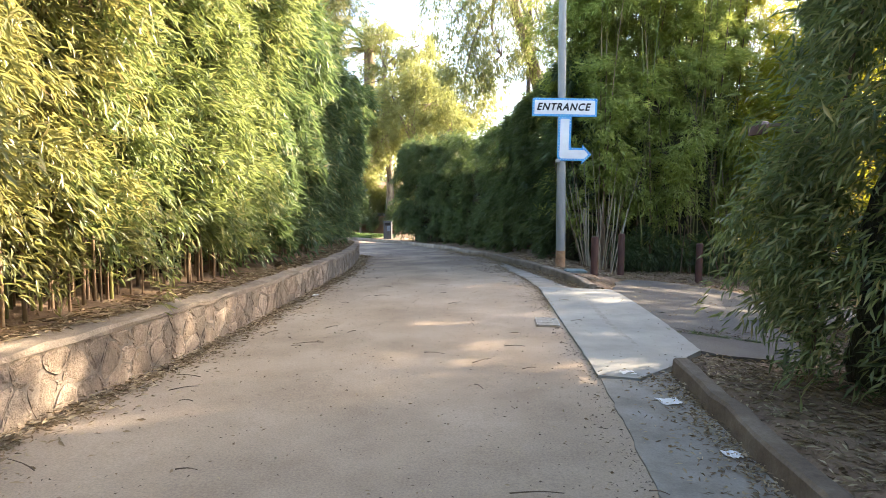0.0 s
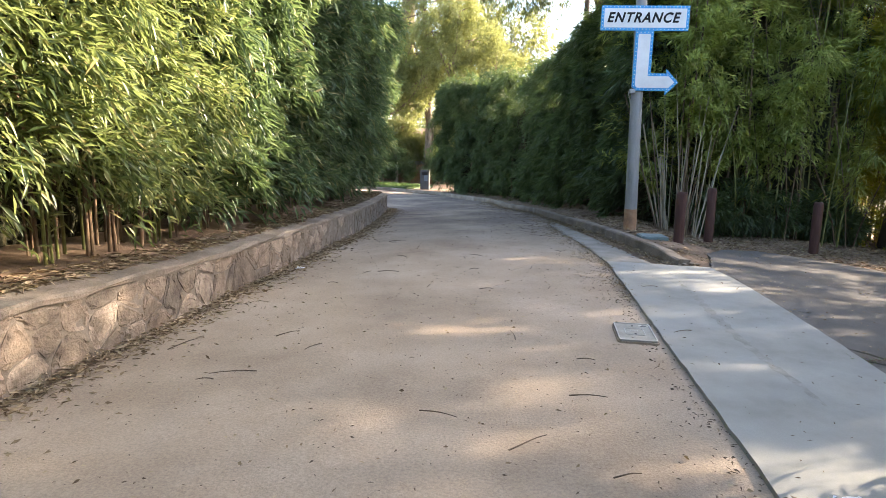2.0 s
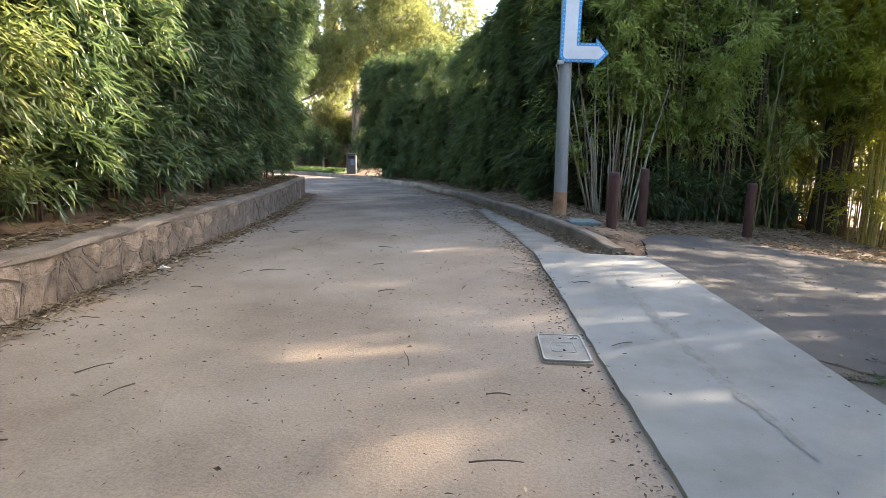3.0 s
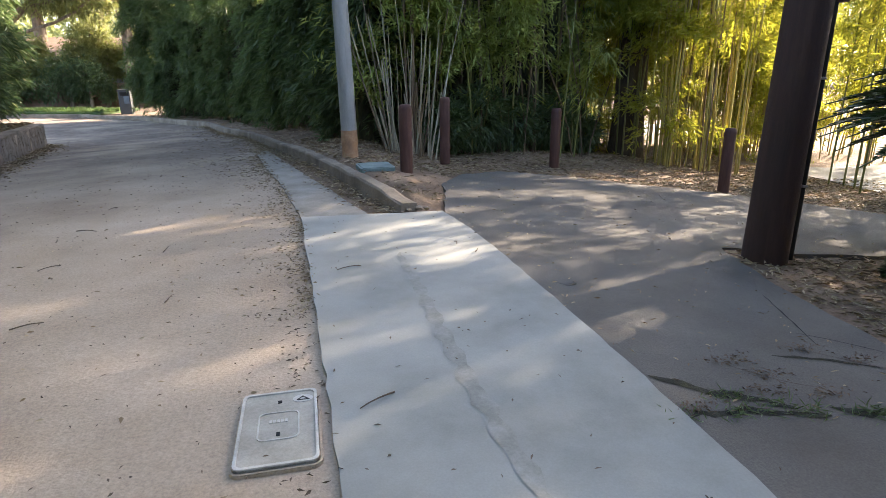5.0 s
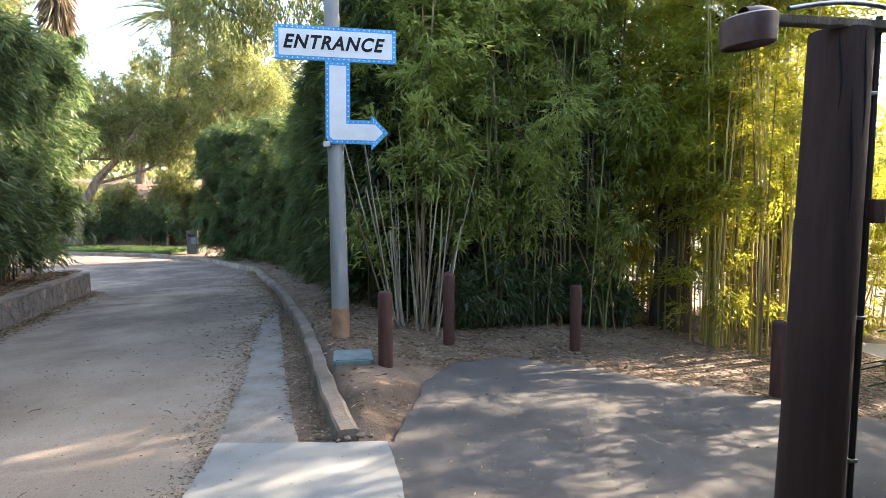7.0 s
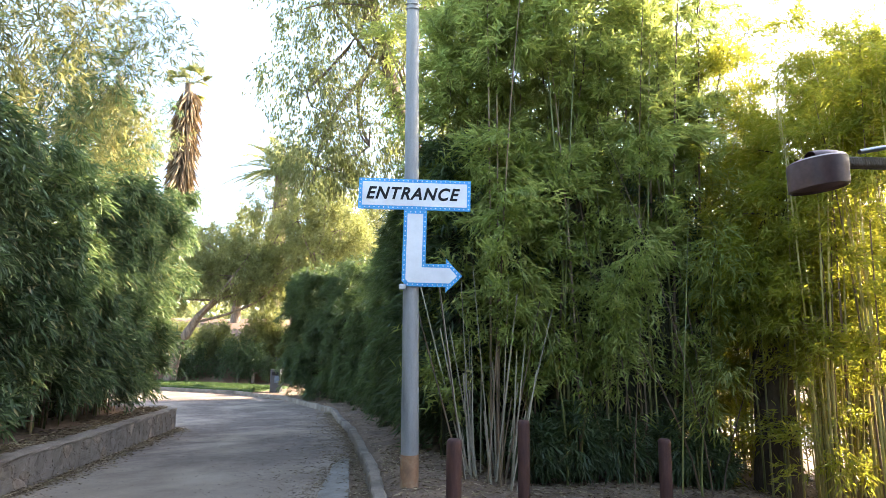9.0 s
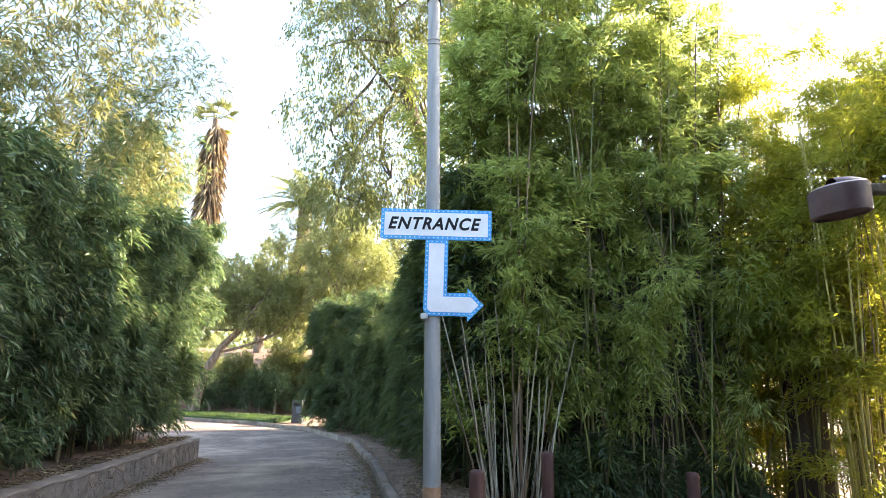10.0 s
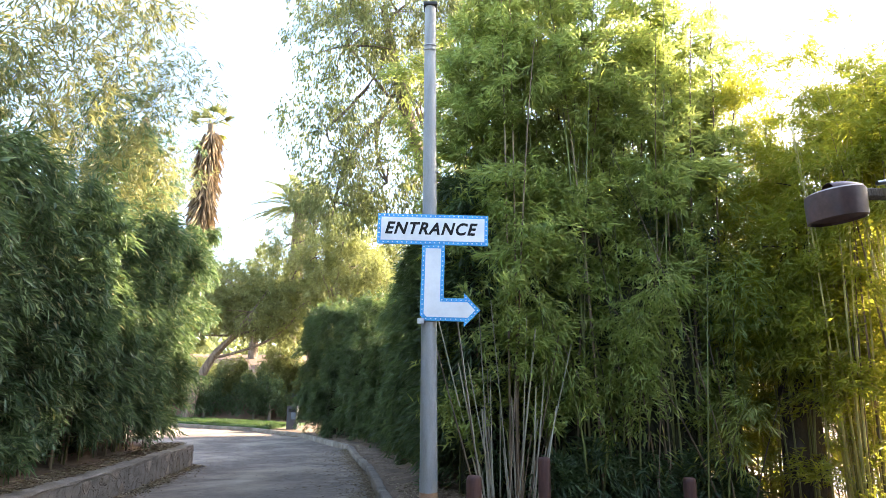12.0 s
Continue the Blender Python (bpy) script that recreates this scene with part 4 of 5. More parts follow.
def plate(outline, z0, z1):
    bm = bmesh.new()
    f = bm.faces.new([bm.verts.new((x, y, z0)) for x, y in outline])
    e = bmesh.ops.extrude_face_region(bm, geom=[f])
    for q in e["geom"]:
        if isinstance(q, bmesh.types.BMVert):
            q.co.z = z1
    return bm


def rim(outline, inner, z0, z1):
    bm = bmesh.new()
    n = len(outline)
    a = [[bm.verts.new((x, y, z)) for x, y in o] for o, z in ((outline, z0), (outline, z1), (inner, z1), (inner, z0))]
    for r in range(3):
        for i in range(n):
            bm.faces.new((a[r][i], a[r][(i + 1) % n], a[r + 1][(i + 1) % n], a[r + 1][i]))
    return bm


vb = thing("valve_box_lid", 1.53, 7.49, 0.0, "grey valve box lid with pale rim, set in the sand", "valve box")
vb.rotation_euler = (0, 0, radians(-4))
vb.scale = (0.87, 0.9, 1.0)
part("collar", rim(rounded(0.35, 0.55, 0.04), rounded(0.33, 0.53, 0.03), -0.06, 0.004), "sand", vb)
part("lid", plate(rounded(0.325, 0.525, 0.03), -0.05, 0.012), "box_lid", vb)
part("rim", rim(rounded(0.325, 0.525, 0.03), rounded(0.3, 0.5, 0.025), 0.0, 0.018), "pale_rim", vb, "pale worn rim")
part("hatch", rim(rounded(0.17, 0.2, 0.03), rounded(0.158, 0.188, 0.026), 0.0, 0.016), "pale_rim", vb)
part("bolt_hole", box(0.018, 0.018, 0.004, (0.0, 0.18, 0.0135), 0), "black", vb)
part("bolt_hole", box(0.016, 0.022, 0.004, (0.0, -0.06, 0.0135), 0), "black", vb)
part("emblem", plate([(0.1 + 0.045 * math.cos(q), 0.19 + 0.03 * math.sin(q)) for q in np.linspace(0, 6.1, 16)], 0.011, 0.0145), "pale_rim", vb, "pale oval with a triangle")
tri = [(0.07, 0.175), (0.13, 0.175), (0.1, 0.208)]
part("triangle", rim(tri, [(0.08, 0.18), (0.12, 0.18), (0.1, 0.2)], 0.0146, 0.0165), "dark_pipe", vb)
for k in range(5):
    part("moulded_bar", box(0.011, 0.02, 0.003, (-0.034 + 0.016 * k, 0.03, 0.0142), 0), "pale_rim", vb)

gc = thing("green_valve_cover", 2.88, 12.72, float(ground_at(2.88, 12.72)) + 0.025, "faded grey-green plastic valve cover lying in bare soil", "valve box")
part("frame", rim(rounded(0.42, 0.5, 0.05), rounded(0.37, 0.45, 0.04), -0.1, 0.012), "green_lid", gc)
part("lid", plate(rounded(0.365, 0.445, 0.04), -0.02, 0.02), "green_lid", gc)
mh = thing("drain_cap", 3.32, 8.66, -0.05, "small round iron cap set in asphalt", "cover")
ring = [(0.075 * math.cos(q), 0.075 * math.sin(q)) for q in np.linspace(0, 2 * np.pi, 20, endpoint=False)]
part("ring", rim(ring, [(x * 0.8, y * 0.8) for x, y in ring], -0.03, 0.008), "asphalt", mh)
part("cap", plate([(x * 0.76, y * 0.76) for x, y in ring], -0.03, 0.01), "asphalt", mh)

# ---- far end of the road ----
n = 9000
gxs = R.uniform(-16.45, -4.36, n)
edge = np.interp(gxs, [-39.85, -21.65, -11.25, -5.92, -2.8], [39.72, 39.07, 37.51, 35.17, 32.44]) + 0.26
v, f = blades(np.column_stack([gxs, edge + R.uniform(0.05, 2.1, n), np.full(n, -0.4)]), np.column_stack([R.normal(size=(n, 2)) * 0.4, np.ones(n)]), R.uniform(0.08, 0.2, n), 0.026)
slab("ground_lawn", [(-5.01, 34.71), (-6.05, 35.3), (-11.25, 37.64), (-19.05, 38.94), (-19.05, 41.54), (-11.25, 40.5), (-3.97, 37.9)], lambda x, y: -0.39, "grass", 0.2, 0.03, "strip of bright green lawn behind the kerb", "lawn")
lawn = mesh_object("lawn_grass", v, f, "grass")
tagged(lawn, "strip of bright green grass along the kerb", "grass", kind="stuff")

nx, ny = 60, 14
X, Y = np.meshgrid(np.linspace(-34.65, 3.05, nx), np.linspace(0, 1, ny), indexing="ij")
prof_y = np.interp(Y, [0, 0.12, 0.3, 0.5, 0.62, 0.8, 1], [41.02, 41.54, 42.32, 44.92, 45.44, 48.82, 60.52])
prof_z = np.interp(Y, [0, 0.12, 0.3, 0.5, 0.62, 0.8, 1], [-0.6, 0.12, 0.7, 0.83, 1.68, 2.07, 3.89])
Zb = prof_z + 0.12 * waves(X * 0.7, prof_y * 0.9, 2.0) * (Y > 0.05)
bank = mesh_object("ground_bank", np.stack([X, prof_y + 0.25 * waves(X * 0.5, Y * 3, 1.0), Zb], -1).reshape(-1, 3), grid_faces(nx, ny), "red_earth", smooth=True)
tagged(bank, "terraced red-brown earth bank with sunlit paths", "ground", kind="structure")
slab("path_bank", [(-26.85, 43.1), (-0.85, 43.1), (-0.85, 44.14), (-26.85, 44.14)], lambda x, y: 0.93, "pale_lot", 0.3, 0.05, "pale sunlit path along the bank", "path")

bn = thing("litter_bin", -4.0, 35.17, -0.57, "dark grey square litter bin with a blue patch", "bin")
bn.scale = (0.95, 0.95, 1.2)
part("body", box(0.5, 0.5, 0.88, (0, 0, 0.44), 0.03), "bin", bn)
part("lid", box(0.54, 0.54, 0.06, (0, 0, 0.9), 0.025), "bin", bn)
part("patch", box(0.22, 0.012, 0.26, (0.08, -0.255, 0.56), 0.004), "dull_blue", bn, "blue patch")
part("slot", box(0.34, 0.012, 0.12, (0, -0.254, 0.77), 0.004), "black", bn)


def limb(a, b, r0, r1, bow=0.15):
    t = np.linspace(0, 1, 7)[:, None]
    a, b = np.array(a, float), np.array(b, float)
    side = R.normal(size=3) * bow * np.linalg.norm(b - a) * np.array([1, 1, 0.3])
    return tube(a + (b - a) * t + side * np.sin(t * np.pi), (r0 + (r1 - r0) * t[:, 0]), 8)


def tree(name, x, y, z, trunk, crowns, leaves, label, category="tree", material="tree_leaf", leaf=(0.16, 0.05), bark="bark", hang=0.3):
    """A trunk through the given points, limbs to the crown's lobes, and leaves in clumps within each lobe."""
    e = thing(name, x, y, z, label, category)
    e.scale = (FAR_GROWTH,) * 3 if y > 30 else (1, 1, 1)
    t = np.array([p[:3] for p in trunk], float)
    q = line_points(t, 0.35)
    rad = np.interp(np.linspace(0, 1, len(q)), np.linspace(0, 1, len(trunk)), [p[3] for p in trunk])
    v, f = tube(q, rad * (1 + 0.03 * R.normal(size=len(q))), 10)
    mesh_object("trunk", v, f, bark, e, smooth=True)
    c, o, limbs = [], [], []
    total = sum(r * r for *_, r in crowns)
    for cx, cy, cz, r in crowns:
        start = q[int(len(q) * R.uniform(0.55, 0.98))]
        limbs.append(limb(start, (cx, cy, cz), rad[-1] * 0.7, 0.03))
        m = max(6, int(leaves * r * r / total / 14))
        d = unit(R.normal(size=(m, 3))) * (r * R.uniform(0.35, 1.08, m) ** 0.6)[:, None] * np.array([1, 1, 0.8])
        for dd in d[: max(3, m // 25)]:
            limbs.append(limb((cx, cy, cz), np.array([cx, cy, cz]) + dd * 0.9, 0.028, 0.008))
        k = np.repeat(d, 14, 0)
        c.append(np.array([cx, cy, cz]) + k + R.normal(size=k.shape) * np.array([0.2, 0.2, 0.28]) * max(0.5, r * 0.35))
        o.append(unit(k) + np.array([0, 0, -hang]))
    for v, f in limbs[:40]:
        mesh_object("limb", v, f, bark, e, smooth=True)
    c, o = np.concatenate(c), np.concatenate(o)
    v, f = sprays(c, o, 3, leaf[0], leaf[1], droop=hang)
    mesh_object("crown", v, f, material, e)["kind"] = "stuff"
    return e


tree("tree", 3.9, 20.2, 0, [(0, 0, -0.05, 0.34), (-0.3, 0, 2.5, 0.28), (-1.0, -0.3, 5.5, 0.22), (-1.9, -0.6, 8, 0.16), (-2.6, -0.8, 11, 0.08)],
     [(-3.4, -1.6, 5.6, 1.0), (-3.7, -1.4, 7.4, 1.2), (-2.3, -1.2, 6.2, 1.1), (-3.3, -1.6, 9.4, 1.4), (-1.6, -1.0, 8.2, 1.3), (-2.2, -1.2, 10.6, 1.5), (-3.8, -1.2, 11.4, 1.2), (-0.6, -0.8, 10.2, 1.4), (-0.9, -0.8, 6.4, 1.1), (-2.6, -1, 12.8, 1.5), (0.2, -0.5, 12, 1.4)],
     17000, "tall grey-green tree with drooping airy twigs", leaf=(0.12, 0.036), hang=0.9)
tree("tree", -10.86, 39.59, -0.53, [(0, 0, -0.05, 0.27), (0.2, 0, 1.4, 0.2), (1.0, 0, 2.9, 0.15), (2.3, 0, 4.1, 0.09)],
     [(0.4, 0, 4.8, 1.4), (2.4, -0.2, 4.6, 1.5), (1.4, 0.2, 5.8, 1.4), (3.8, 0.2, 4.2, 1.2), (-0.6, 0.2, 3.6, 1.0), (3.0, 0, 5.6, 1.2), (4.6, 0, 5.0, 1.2)],
     9000, "small sunlit tree with a pale leaning trunk", leaf=(0.15, 0.055))
tree("shrub", -6.83, 43.1, 0.64, [(0, 0, 0, 0.1), (0, 0, 0.8, 0.06)], [(-0.3, 0, 1.0, 0.9), (0.5, 0.1, 0.9, 0.8), (0.1, 0, 1.9, 0.8), (-0.9, 0.2, 0.6, 0.6)], 5000, "rounded green shrub on the earth bank", "shrub", leaf=(0.13, 0.05))
for sx, sy, sr in ((-6.6, 40.6, 0.8), (-7.6, 41.0, 1.1), (-10.4, 40.8, 0.9), (-3.6, 40.4, 0.9)):
    tree("shrub", sx, sy, -0.2, [(0, 0, -0.2, 0.08), (0, 0, 0.6, 0.04)], [(-0.4 * sr, 0, 0.6, 0.7 * sr), (0.5 * sr, 0.1, 0.5, 0.6 * sr), (0, 0, 1.1, 0.7 * sr)], 1800, "dark green shrub at the foot of the earth bank", "shrub", leaf=(0.12, 0.045), material="bamboo_dark_shaded")
for sx, sy, sr in ((-9.56, 42.71, 0.8), (-12.03, 43.36, 1.0), (-4.88, 43.88, 0.9), (-14.5, 42.84, 0.9)):
    tree("shrub", sx, sy, 0.64, [(0, 0, 0, 0.1), (0, 0, 0.6, 0.05)], [(-0.4 * sr, 0, 0.7, 0.8 * sr), (0.5 * sr, 0.1, 0.6, 0.7 * sr), (0, 0, 1.2, 0.8 * sr)], 2600, "dark olive shrub on the earth bank", "shrub", leaf=(0.14, 0.05))
tree("shrub", -2.93, 42.58, 0.64, [(0, 0, 0, 0.1), (0, 0, 0.8, 0.06)], [(-0.2, 0, 1.0, 0.9), (-0.6, 0.1, 1.9, 0.9), (0.6, 0, 2.2, 1.0)], 4000, "pale weeping shrub beside the bin", "shrub", leaf=(0.16, 0.04), hang=1.2)
tree("tree", -2.41, 38.68, -0.53, [(0, 0, 0, 0.2), (0, 0, 3, 0.16), (-0.4, 0, 6, 0.08)], [(-0.6, 0, 5.6, 1.3), (0.5, 0, 6.6, 1.3), (-1.4, 0.2, 7.0, 1.0), (-0.2, 0, 7.8, 1.0), (1.6, 0, 5.4, 1.2)], 7000, "pale sunlit tree rising behind the clipped hedge", leaf=(0.15, 0.05), material="tree_leaf")
tree("tree", -4.75, 41.54, -0.53, [(0, 0, -0.1, 0.24), (0.1, 0, 3, 0.2), (-0.3, 0, 6, 0.14), (-0.2, 0, 9.5, 0.06)], [(-1.5, 0, 4.6, 1.2), (0.6, 0, 5.2, 1.4), (-0.6, 0.2, 6.4, 1.4), (1.6, 0, 7.2, 1.3), (-1.3, 0, 8.0, 1.2), (0.3, 0, 8.8, 1.4), (1.5, 0, 10.0, 1.2), (-0.6, 0, 10.6, 1.1)], 9000, "airy pale green tree beyond the end of the road", leaf=(0.15, 0.05), hang=0.7)
tree("tree", -15.15, 35.82, -0.53, [(0, 0, 0, 0.25), (0.2, 0, 4, 0.2), (0.6, 0, 8, 0.1)], [(0, 0, 6, 1.8), (1.4, 0, 7.6, 1.8), (0.4, 0, 9.4, 1.6), (2.0, -0.3, 5.4, 1.4), (1.2, 0, 11, 1.1)], 8000, "yellow-green sunlit tree behind the bamboo", leaf=(0.18, 0.05), material="bamboo")
tree("tree", -2.15, 55.32, 2.07, [(0, 0, 0, 0.35), (0, 0, 5, 0.25), (0, 0, 8, 0.12)], [(0, 0, 5.5, 2.6), (-2.4, 0, 6.2, 2.4), (2.2, 0, 7, 2.6), (-0.6, 0, 8.8, 2.2), (-4.4, 0, 4.2, 2.0)], 7000, "dark olive tree on the bank", leaf=(0.3, 0.09))
tree("tree", -13.2, 57.92, 2.07, [(0, 0, 0, 0.35), (0, 0, 4, 0.25), (0, 0, 7, 0.12)], [(0, 0, 4.5, 2.6), (-2.4, 0, 5.2, 2.4), (2.6, 0, 4.6, 2.4), (0.6, 0, 7, 2.0)], 7000, "olive-green tree on the bank", leaf=(0.3, 0.09))
tree("tree", 8.65, 16.0, -0.5, [(0, 0, -0.05, 0.38), (0.02, 0, 1.2, 0.31), (0.1, 0.1, 2.4, 0.26), (0.2, 0.2, 4.0, 0.1)], [(0, -0.4, 3.0, 0.8), (0.8, -0.2, 3.6, 0.9), (-0.6, -0.4, 3.4, 0.8), (0.1, -0.5, 4.4, 1.0), (0.6, -0.4, 5.4, 1.0)], 4200, "dark thick trunk standing among bamboo canes", material="bamboo_backlit", leaf=(0.17, 0.03), bark="dark_bark")


def frond(base, az, rise, length, leaflet, pairs, width=0.02, droop=1.0, stiff=0.7):
    """A feather leaf: an arching rib with two rows of leaflets."""
    t = np.linspace(0.02, 1, 12)
    a = np.array([math.cos(az), math.sin(az)])
    run = length * (t * math.cos(rise) + 0.08 * t ** 2)
    zz = length * (t * math.sin(rise) - droop * 0.5 * t ** 2.2)
    pts = np.column_stack([base[0] + a[0] * run, base[1] + a[1] * run, base[2] + zz])
    rib = tube(pts, 0.012 * (1 - 0.8 * t) * length + 0.002, 5)
    k = np.linspace(0.12, 0.99, pairs) * 11
    i = np.minimum(k.astype(int), 10)
    p = pts[i] + (pts[i + 1] - pts[i]) * (k - i)[:, None]
    d = unit(pts[np.minimum(i + 1, 11)] - pts[i])
    side = np.array([-a[1], a[0], 0])
    lens = leaflet * np.sin(np.clip(k / 11 * 0.92 + 0.14, 0, 1) * np.pi) ** 0.6
    out = []
    for sgn in (-1, 1):
        w = side * sgn * stiff + d * 0.75 + np.array([0, 0, 0.32]) + R.normal(size=(pairs, 3)) * 0.07
        out.append(blades(p, w, lens, width, 0.1))
    return rib, merged(out)


def feather(rib, lf):
    v, q = rib
    tri = np.concatenate([q[:, [0, 1, 2]], q[:, [0, 2, 3]]])
    return merged([(v, tri), lf])


def cycad(x, y, z, stem, count, length, label):
    e = thing("cycad", x, y, z, label, "palm")
    t = np.linspace(0, 1, 8)
    v, f = tube(np.column_stack([0 * t, 0 * t, -0.05 + (stem + 0.1) * t]), 0.16 + 0.03 * np.sin(t * 19), 12)
    mesh_object("trunk", v, f, "bark", e)
    for k in range(count):
        az = k * 2.399 + R.normal() * 0.1
        rise = R.uniform(-0.1, 1.2)
        rib, lf = frond((0, 0, stem), az, rise, length * R.uniform(0.85, 1.1), 0.23, 96, 0.03, 0.5 + 0.5 * max(rise, 0.2))
        mesh_object("frond", *feather(rib, lf), "cycad", e)
    return e


cycad(7.05, 8.3, -0.38, 1.3, 110, 1.4, "dark green cycad with stiff arching feather leaves")
cycad(6.5, 8.3, -0.3, 0.1, 16, 0.6, "young low cycad in the leaf litter")


def fan_palm(x, y, z, height, label, skirt=4.0, crown=True):
    e = thing("fan_palm", x, y, z, label, "palm")
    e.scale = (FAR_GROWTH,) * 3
    t = np.linspace(0, 1, 12)
    v, f = tube(np.column_stack([0.5 * np.sin(t * 1.5), 0 * t, height * t]), 0.3 - 0.08 * t, 10)
    mesh_object("trunk", v, f, "bark", e, smooth=True)
    n = 1300
    a = R.uniform(0, 2 * np.pi, n)
    h = height - 0.3 - skirt * R.uniform(0, 1, n) ** 0.8
    top = 0.5 * math.sin(1.5)
    c = np.column_stack([top + 0.25 * np.cos(a), 0.25 * np.sin(a), h])
    w = np.column_stack([0.5 * np.cos(a), 0.5 * np.sin(a), -np.ones(n)]) + R.normal(size=(n, 3)) * 0.15
    v, f = blades(c, w, R.uniform(0.8, 1.6, n), 0.1)
    mesh_object("dead_skirt", v, f, "dead_frond", e, "shaggy skirt of dead brown fronds")
    for k in range(15 if crown else 0):
        az, el = k * 2.399, R.uniform(-0.5, 1.3)
        d = np.array([math.cos(az) * math.cos(el), math.sin(az) * math.cos(el), math.sin(el)])
        p0 = np.array([top, 0, height])
        p1 = p0 + d * 0.8
        st = limb(p0, p1, 0.03, 0.02, 0.05)
        m = 22
        sp = np.linspace(-1.25, 1.25, m)
        sd = unit(np.cross(d, [0, 0, 1.0]))
        up = np.cross(sd, d)
        w = d[None] * np.cos(sp)[:, None] + sd[None] * np.sin(sp)[:, None] + up[None] * 0.1 - np.array([[0, 0, 0.25]])
        v, f = blades(np.repeat(p1[None], m, 0), w, R.uniform(0.5, 0.85, m), 0.06, 0.1)
        fr = mesh_object("fan_leaf", v, f, "tree_leaf", e)
        mesh_object("stalk", *st, "green_cane", fr)
    return e


fan_palm(-15.15, 47.52, 0.12, 15.6, "tall fan palm with a shaggy brown skirt", 6.0)
fan_palm(-20.87, 48.82, 0.12, 16.4, "tall palm trunk with brown skirt behind bamboo", 7.0, False)
dp = thing("date_palm", -6.5, 43.88, 1.81, "date palm with long grey-green feather fronds", "palm")
t = np.linspace(0, 1, 10)
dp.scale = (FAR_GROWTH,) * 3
mesh_object("trunk", *tube(np.column_stack([0 * t, 0 * t, 10.1 * t - 1.4]), 0.32 + 0.03 * np.sin(t * 60), 10), "bark", dp)
for k in range(34):
    rib, lf = frond((0, 0, 8.5), k * 2.399, R.uniform(-0.3, 1.3), R.uniform(2.2, 2.9), 0.42, 44, 0.045, 0.8)
    mesh_object("frond", *feather(rib, lf), "tree_leaf", dp)

# leafy canes that hang over the front of the tall clumps
for k in range(10):
    x = R.uniform(4.4, 7.5)
    arching(x, R.uniform(15.0, 15.9), float(slope(x)) - 0.03, R.uniform(2.2, 6.2), (R.normal() * 0.7, -R.uniform(0.1, 0.9)), int(R.uniform(50, 120)), "leafy green bamboo cane bowing out of the dark clump", "bamboo_lush", "leafy canes before the clump", 0.3)
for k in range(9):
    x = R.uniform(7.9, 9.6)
    arching(x, R.uniform(15.2, 15.9), float(slope(x)) - 0.03, R.uniform(3.2, 5.6), (R.normal() * 0.5, -R.uniform(0.0, 0.5)), int(R.uniform(60, 110)), "leafy backlit yellow bamboo cane beside the trunk", "bamboo_backlit", "leafy canes before the clump", 0.55)
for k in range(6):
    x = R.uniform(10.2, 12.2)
    arching(x, R.uniform(12.3, 13.6), float(slope(x)) - 0.03, R.uniform(3.6, 5.6), (-R.uniform(0.2, 1.1), -R.uniform(0.0, 0.8)), int(R.uniform(70, 110)), "leafy backlit yellow bamboo cane leaning towards the drive", "bamboo_backlit", "leafy canes by the bend", 0.3)
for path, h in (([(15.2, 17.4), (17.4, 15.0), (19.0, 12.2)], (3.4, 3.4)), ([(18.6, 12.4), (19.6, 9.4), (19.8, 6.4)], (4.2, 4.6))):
    hedge("bamboo_hedge", path, 1, h, 1.4, 2400, "yellow-green backlit bamboo beyond the drive", "bamboo_backlit", base=-1.3, seed=14.0, canes=14, ragged=0.8, core=0, group="bamboo beyond the drive", low=1.0)

# overhead wires beyond the bamboo
pl = thing("power_line", 3.9, 32.3, 0.0, "thin overhead wires between two timber poles", "power line")
span = np.array([36.1, -20.4])
for k in (0.0, 1.0):
    v, f = tube(np.column_stack([span[0] * k + 0 * t, span[1] * k + 0 * t, -1.2 + 15.1 * t]), 0.15 - 0.04 * t, 10)
    mesh_object("pole", v, f, "dark_bark", pl, "weathered timber pole", True)
    part("crossarm", box(1.0, 1.5, 0.1, (span[0] * k, span[1] * k, 13.62), 0.01), "dark_bark", pl)
w = np.linspace(0, 1, 24)
for dx, dy, dz in ((-0.4, -0.6, 0.0), (0.0, 0.0, 0.22), (0.4, 0.6, 0.0)):
    v, f = tube(np.column_stack([dx + span[0] * w, dy + span[1] * w, 13.7 + dz - 2.4 * w * (1 - w)]), 0.014, 5)
    mesh_object("wire", v, f, "dark_pipe", pl, smooth=True)

# woods that close the distance
for k in range(4):
    n = 5200
    a = R.uniform(0, 2 * np.pi, n)
    r = 68 + 8 * k + R.uniform(-4, 4, n)
    crest = 7 + 2.5 * np.sin(a * 9 + k) + 1.5 * np.sin(a * 23 + 2 * k) + 1.2 * k
    zt = crest * R.uniform(0, 1, n) ** 0.7
    c = np.column_stack([r * np.cos(a), 15 + r * np.sin(a), zt])
    v, f = sprays(c, np.column_stack([-np.cos(a), -np.sin(a), np.full(n, 0.3)]), 6, 1.1, 0.5, scatter=0.7)
    far = mesh_object("far_woods", v, f, "tree_leaf")
    tagged(far, "belt of distant olive-green trees", "woods", kind="stuff")

# ---- fallen leaves, twigs and stones ----
def scatter(name, pts, z, length, width, label, material="litter", lift=0.5):
    n = len(pts)
    a = R.uniform(0, 2 * np.pi, n)
    w = np.column_stack([np.cos(a), np.sin(a), R.normal(size=n) * 0.12 * lift])
    b = np.column_stack([pts, z + 0.006 + R.exponential(0.012, n) * lift])
    v, f = blades(b, w, length * R.uniform(0.5, 1.4, n), width * R.uniform(0.6, 1.4, n), 0.12)
    return tagged(mesh_object(name, v, f, material), label, "leaves", kind="stuff")


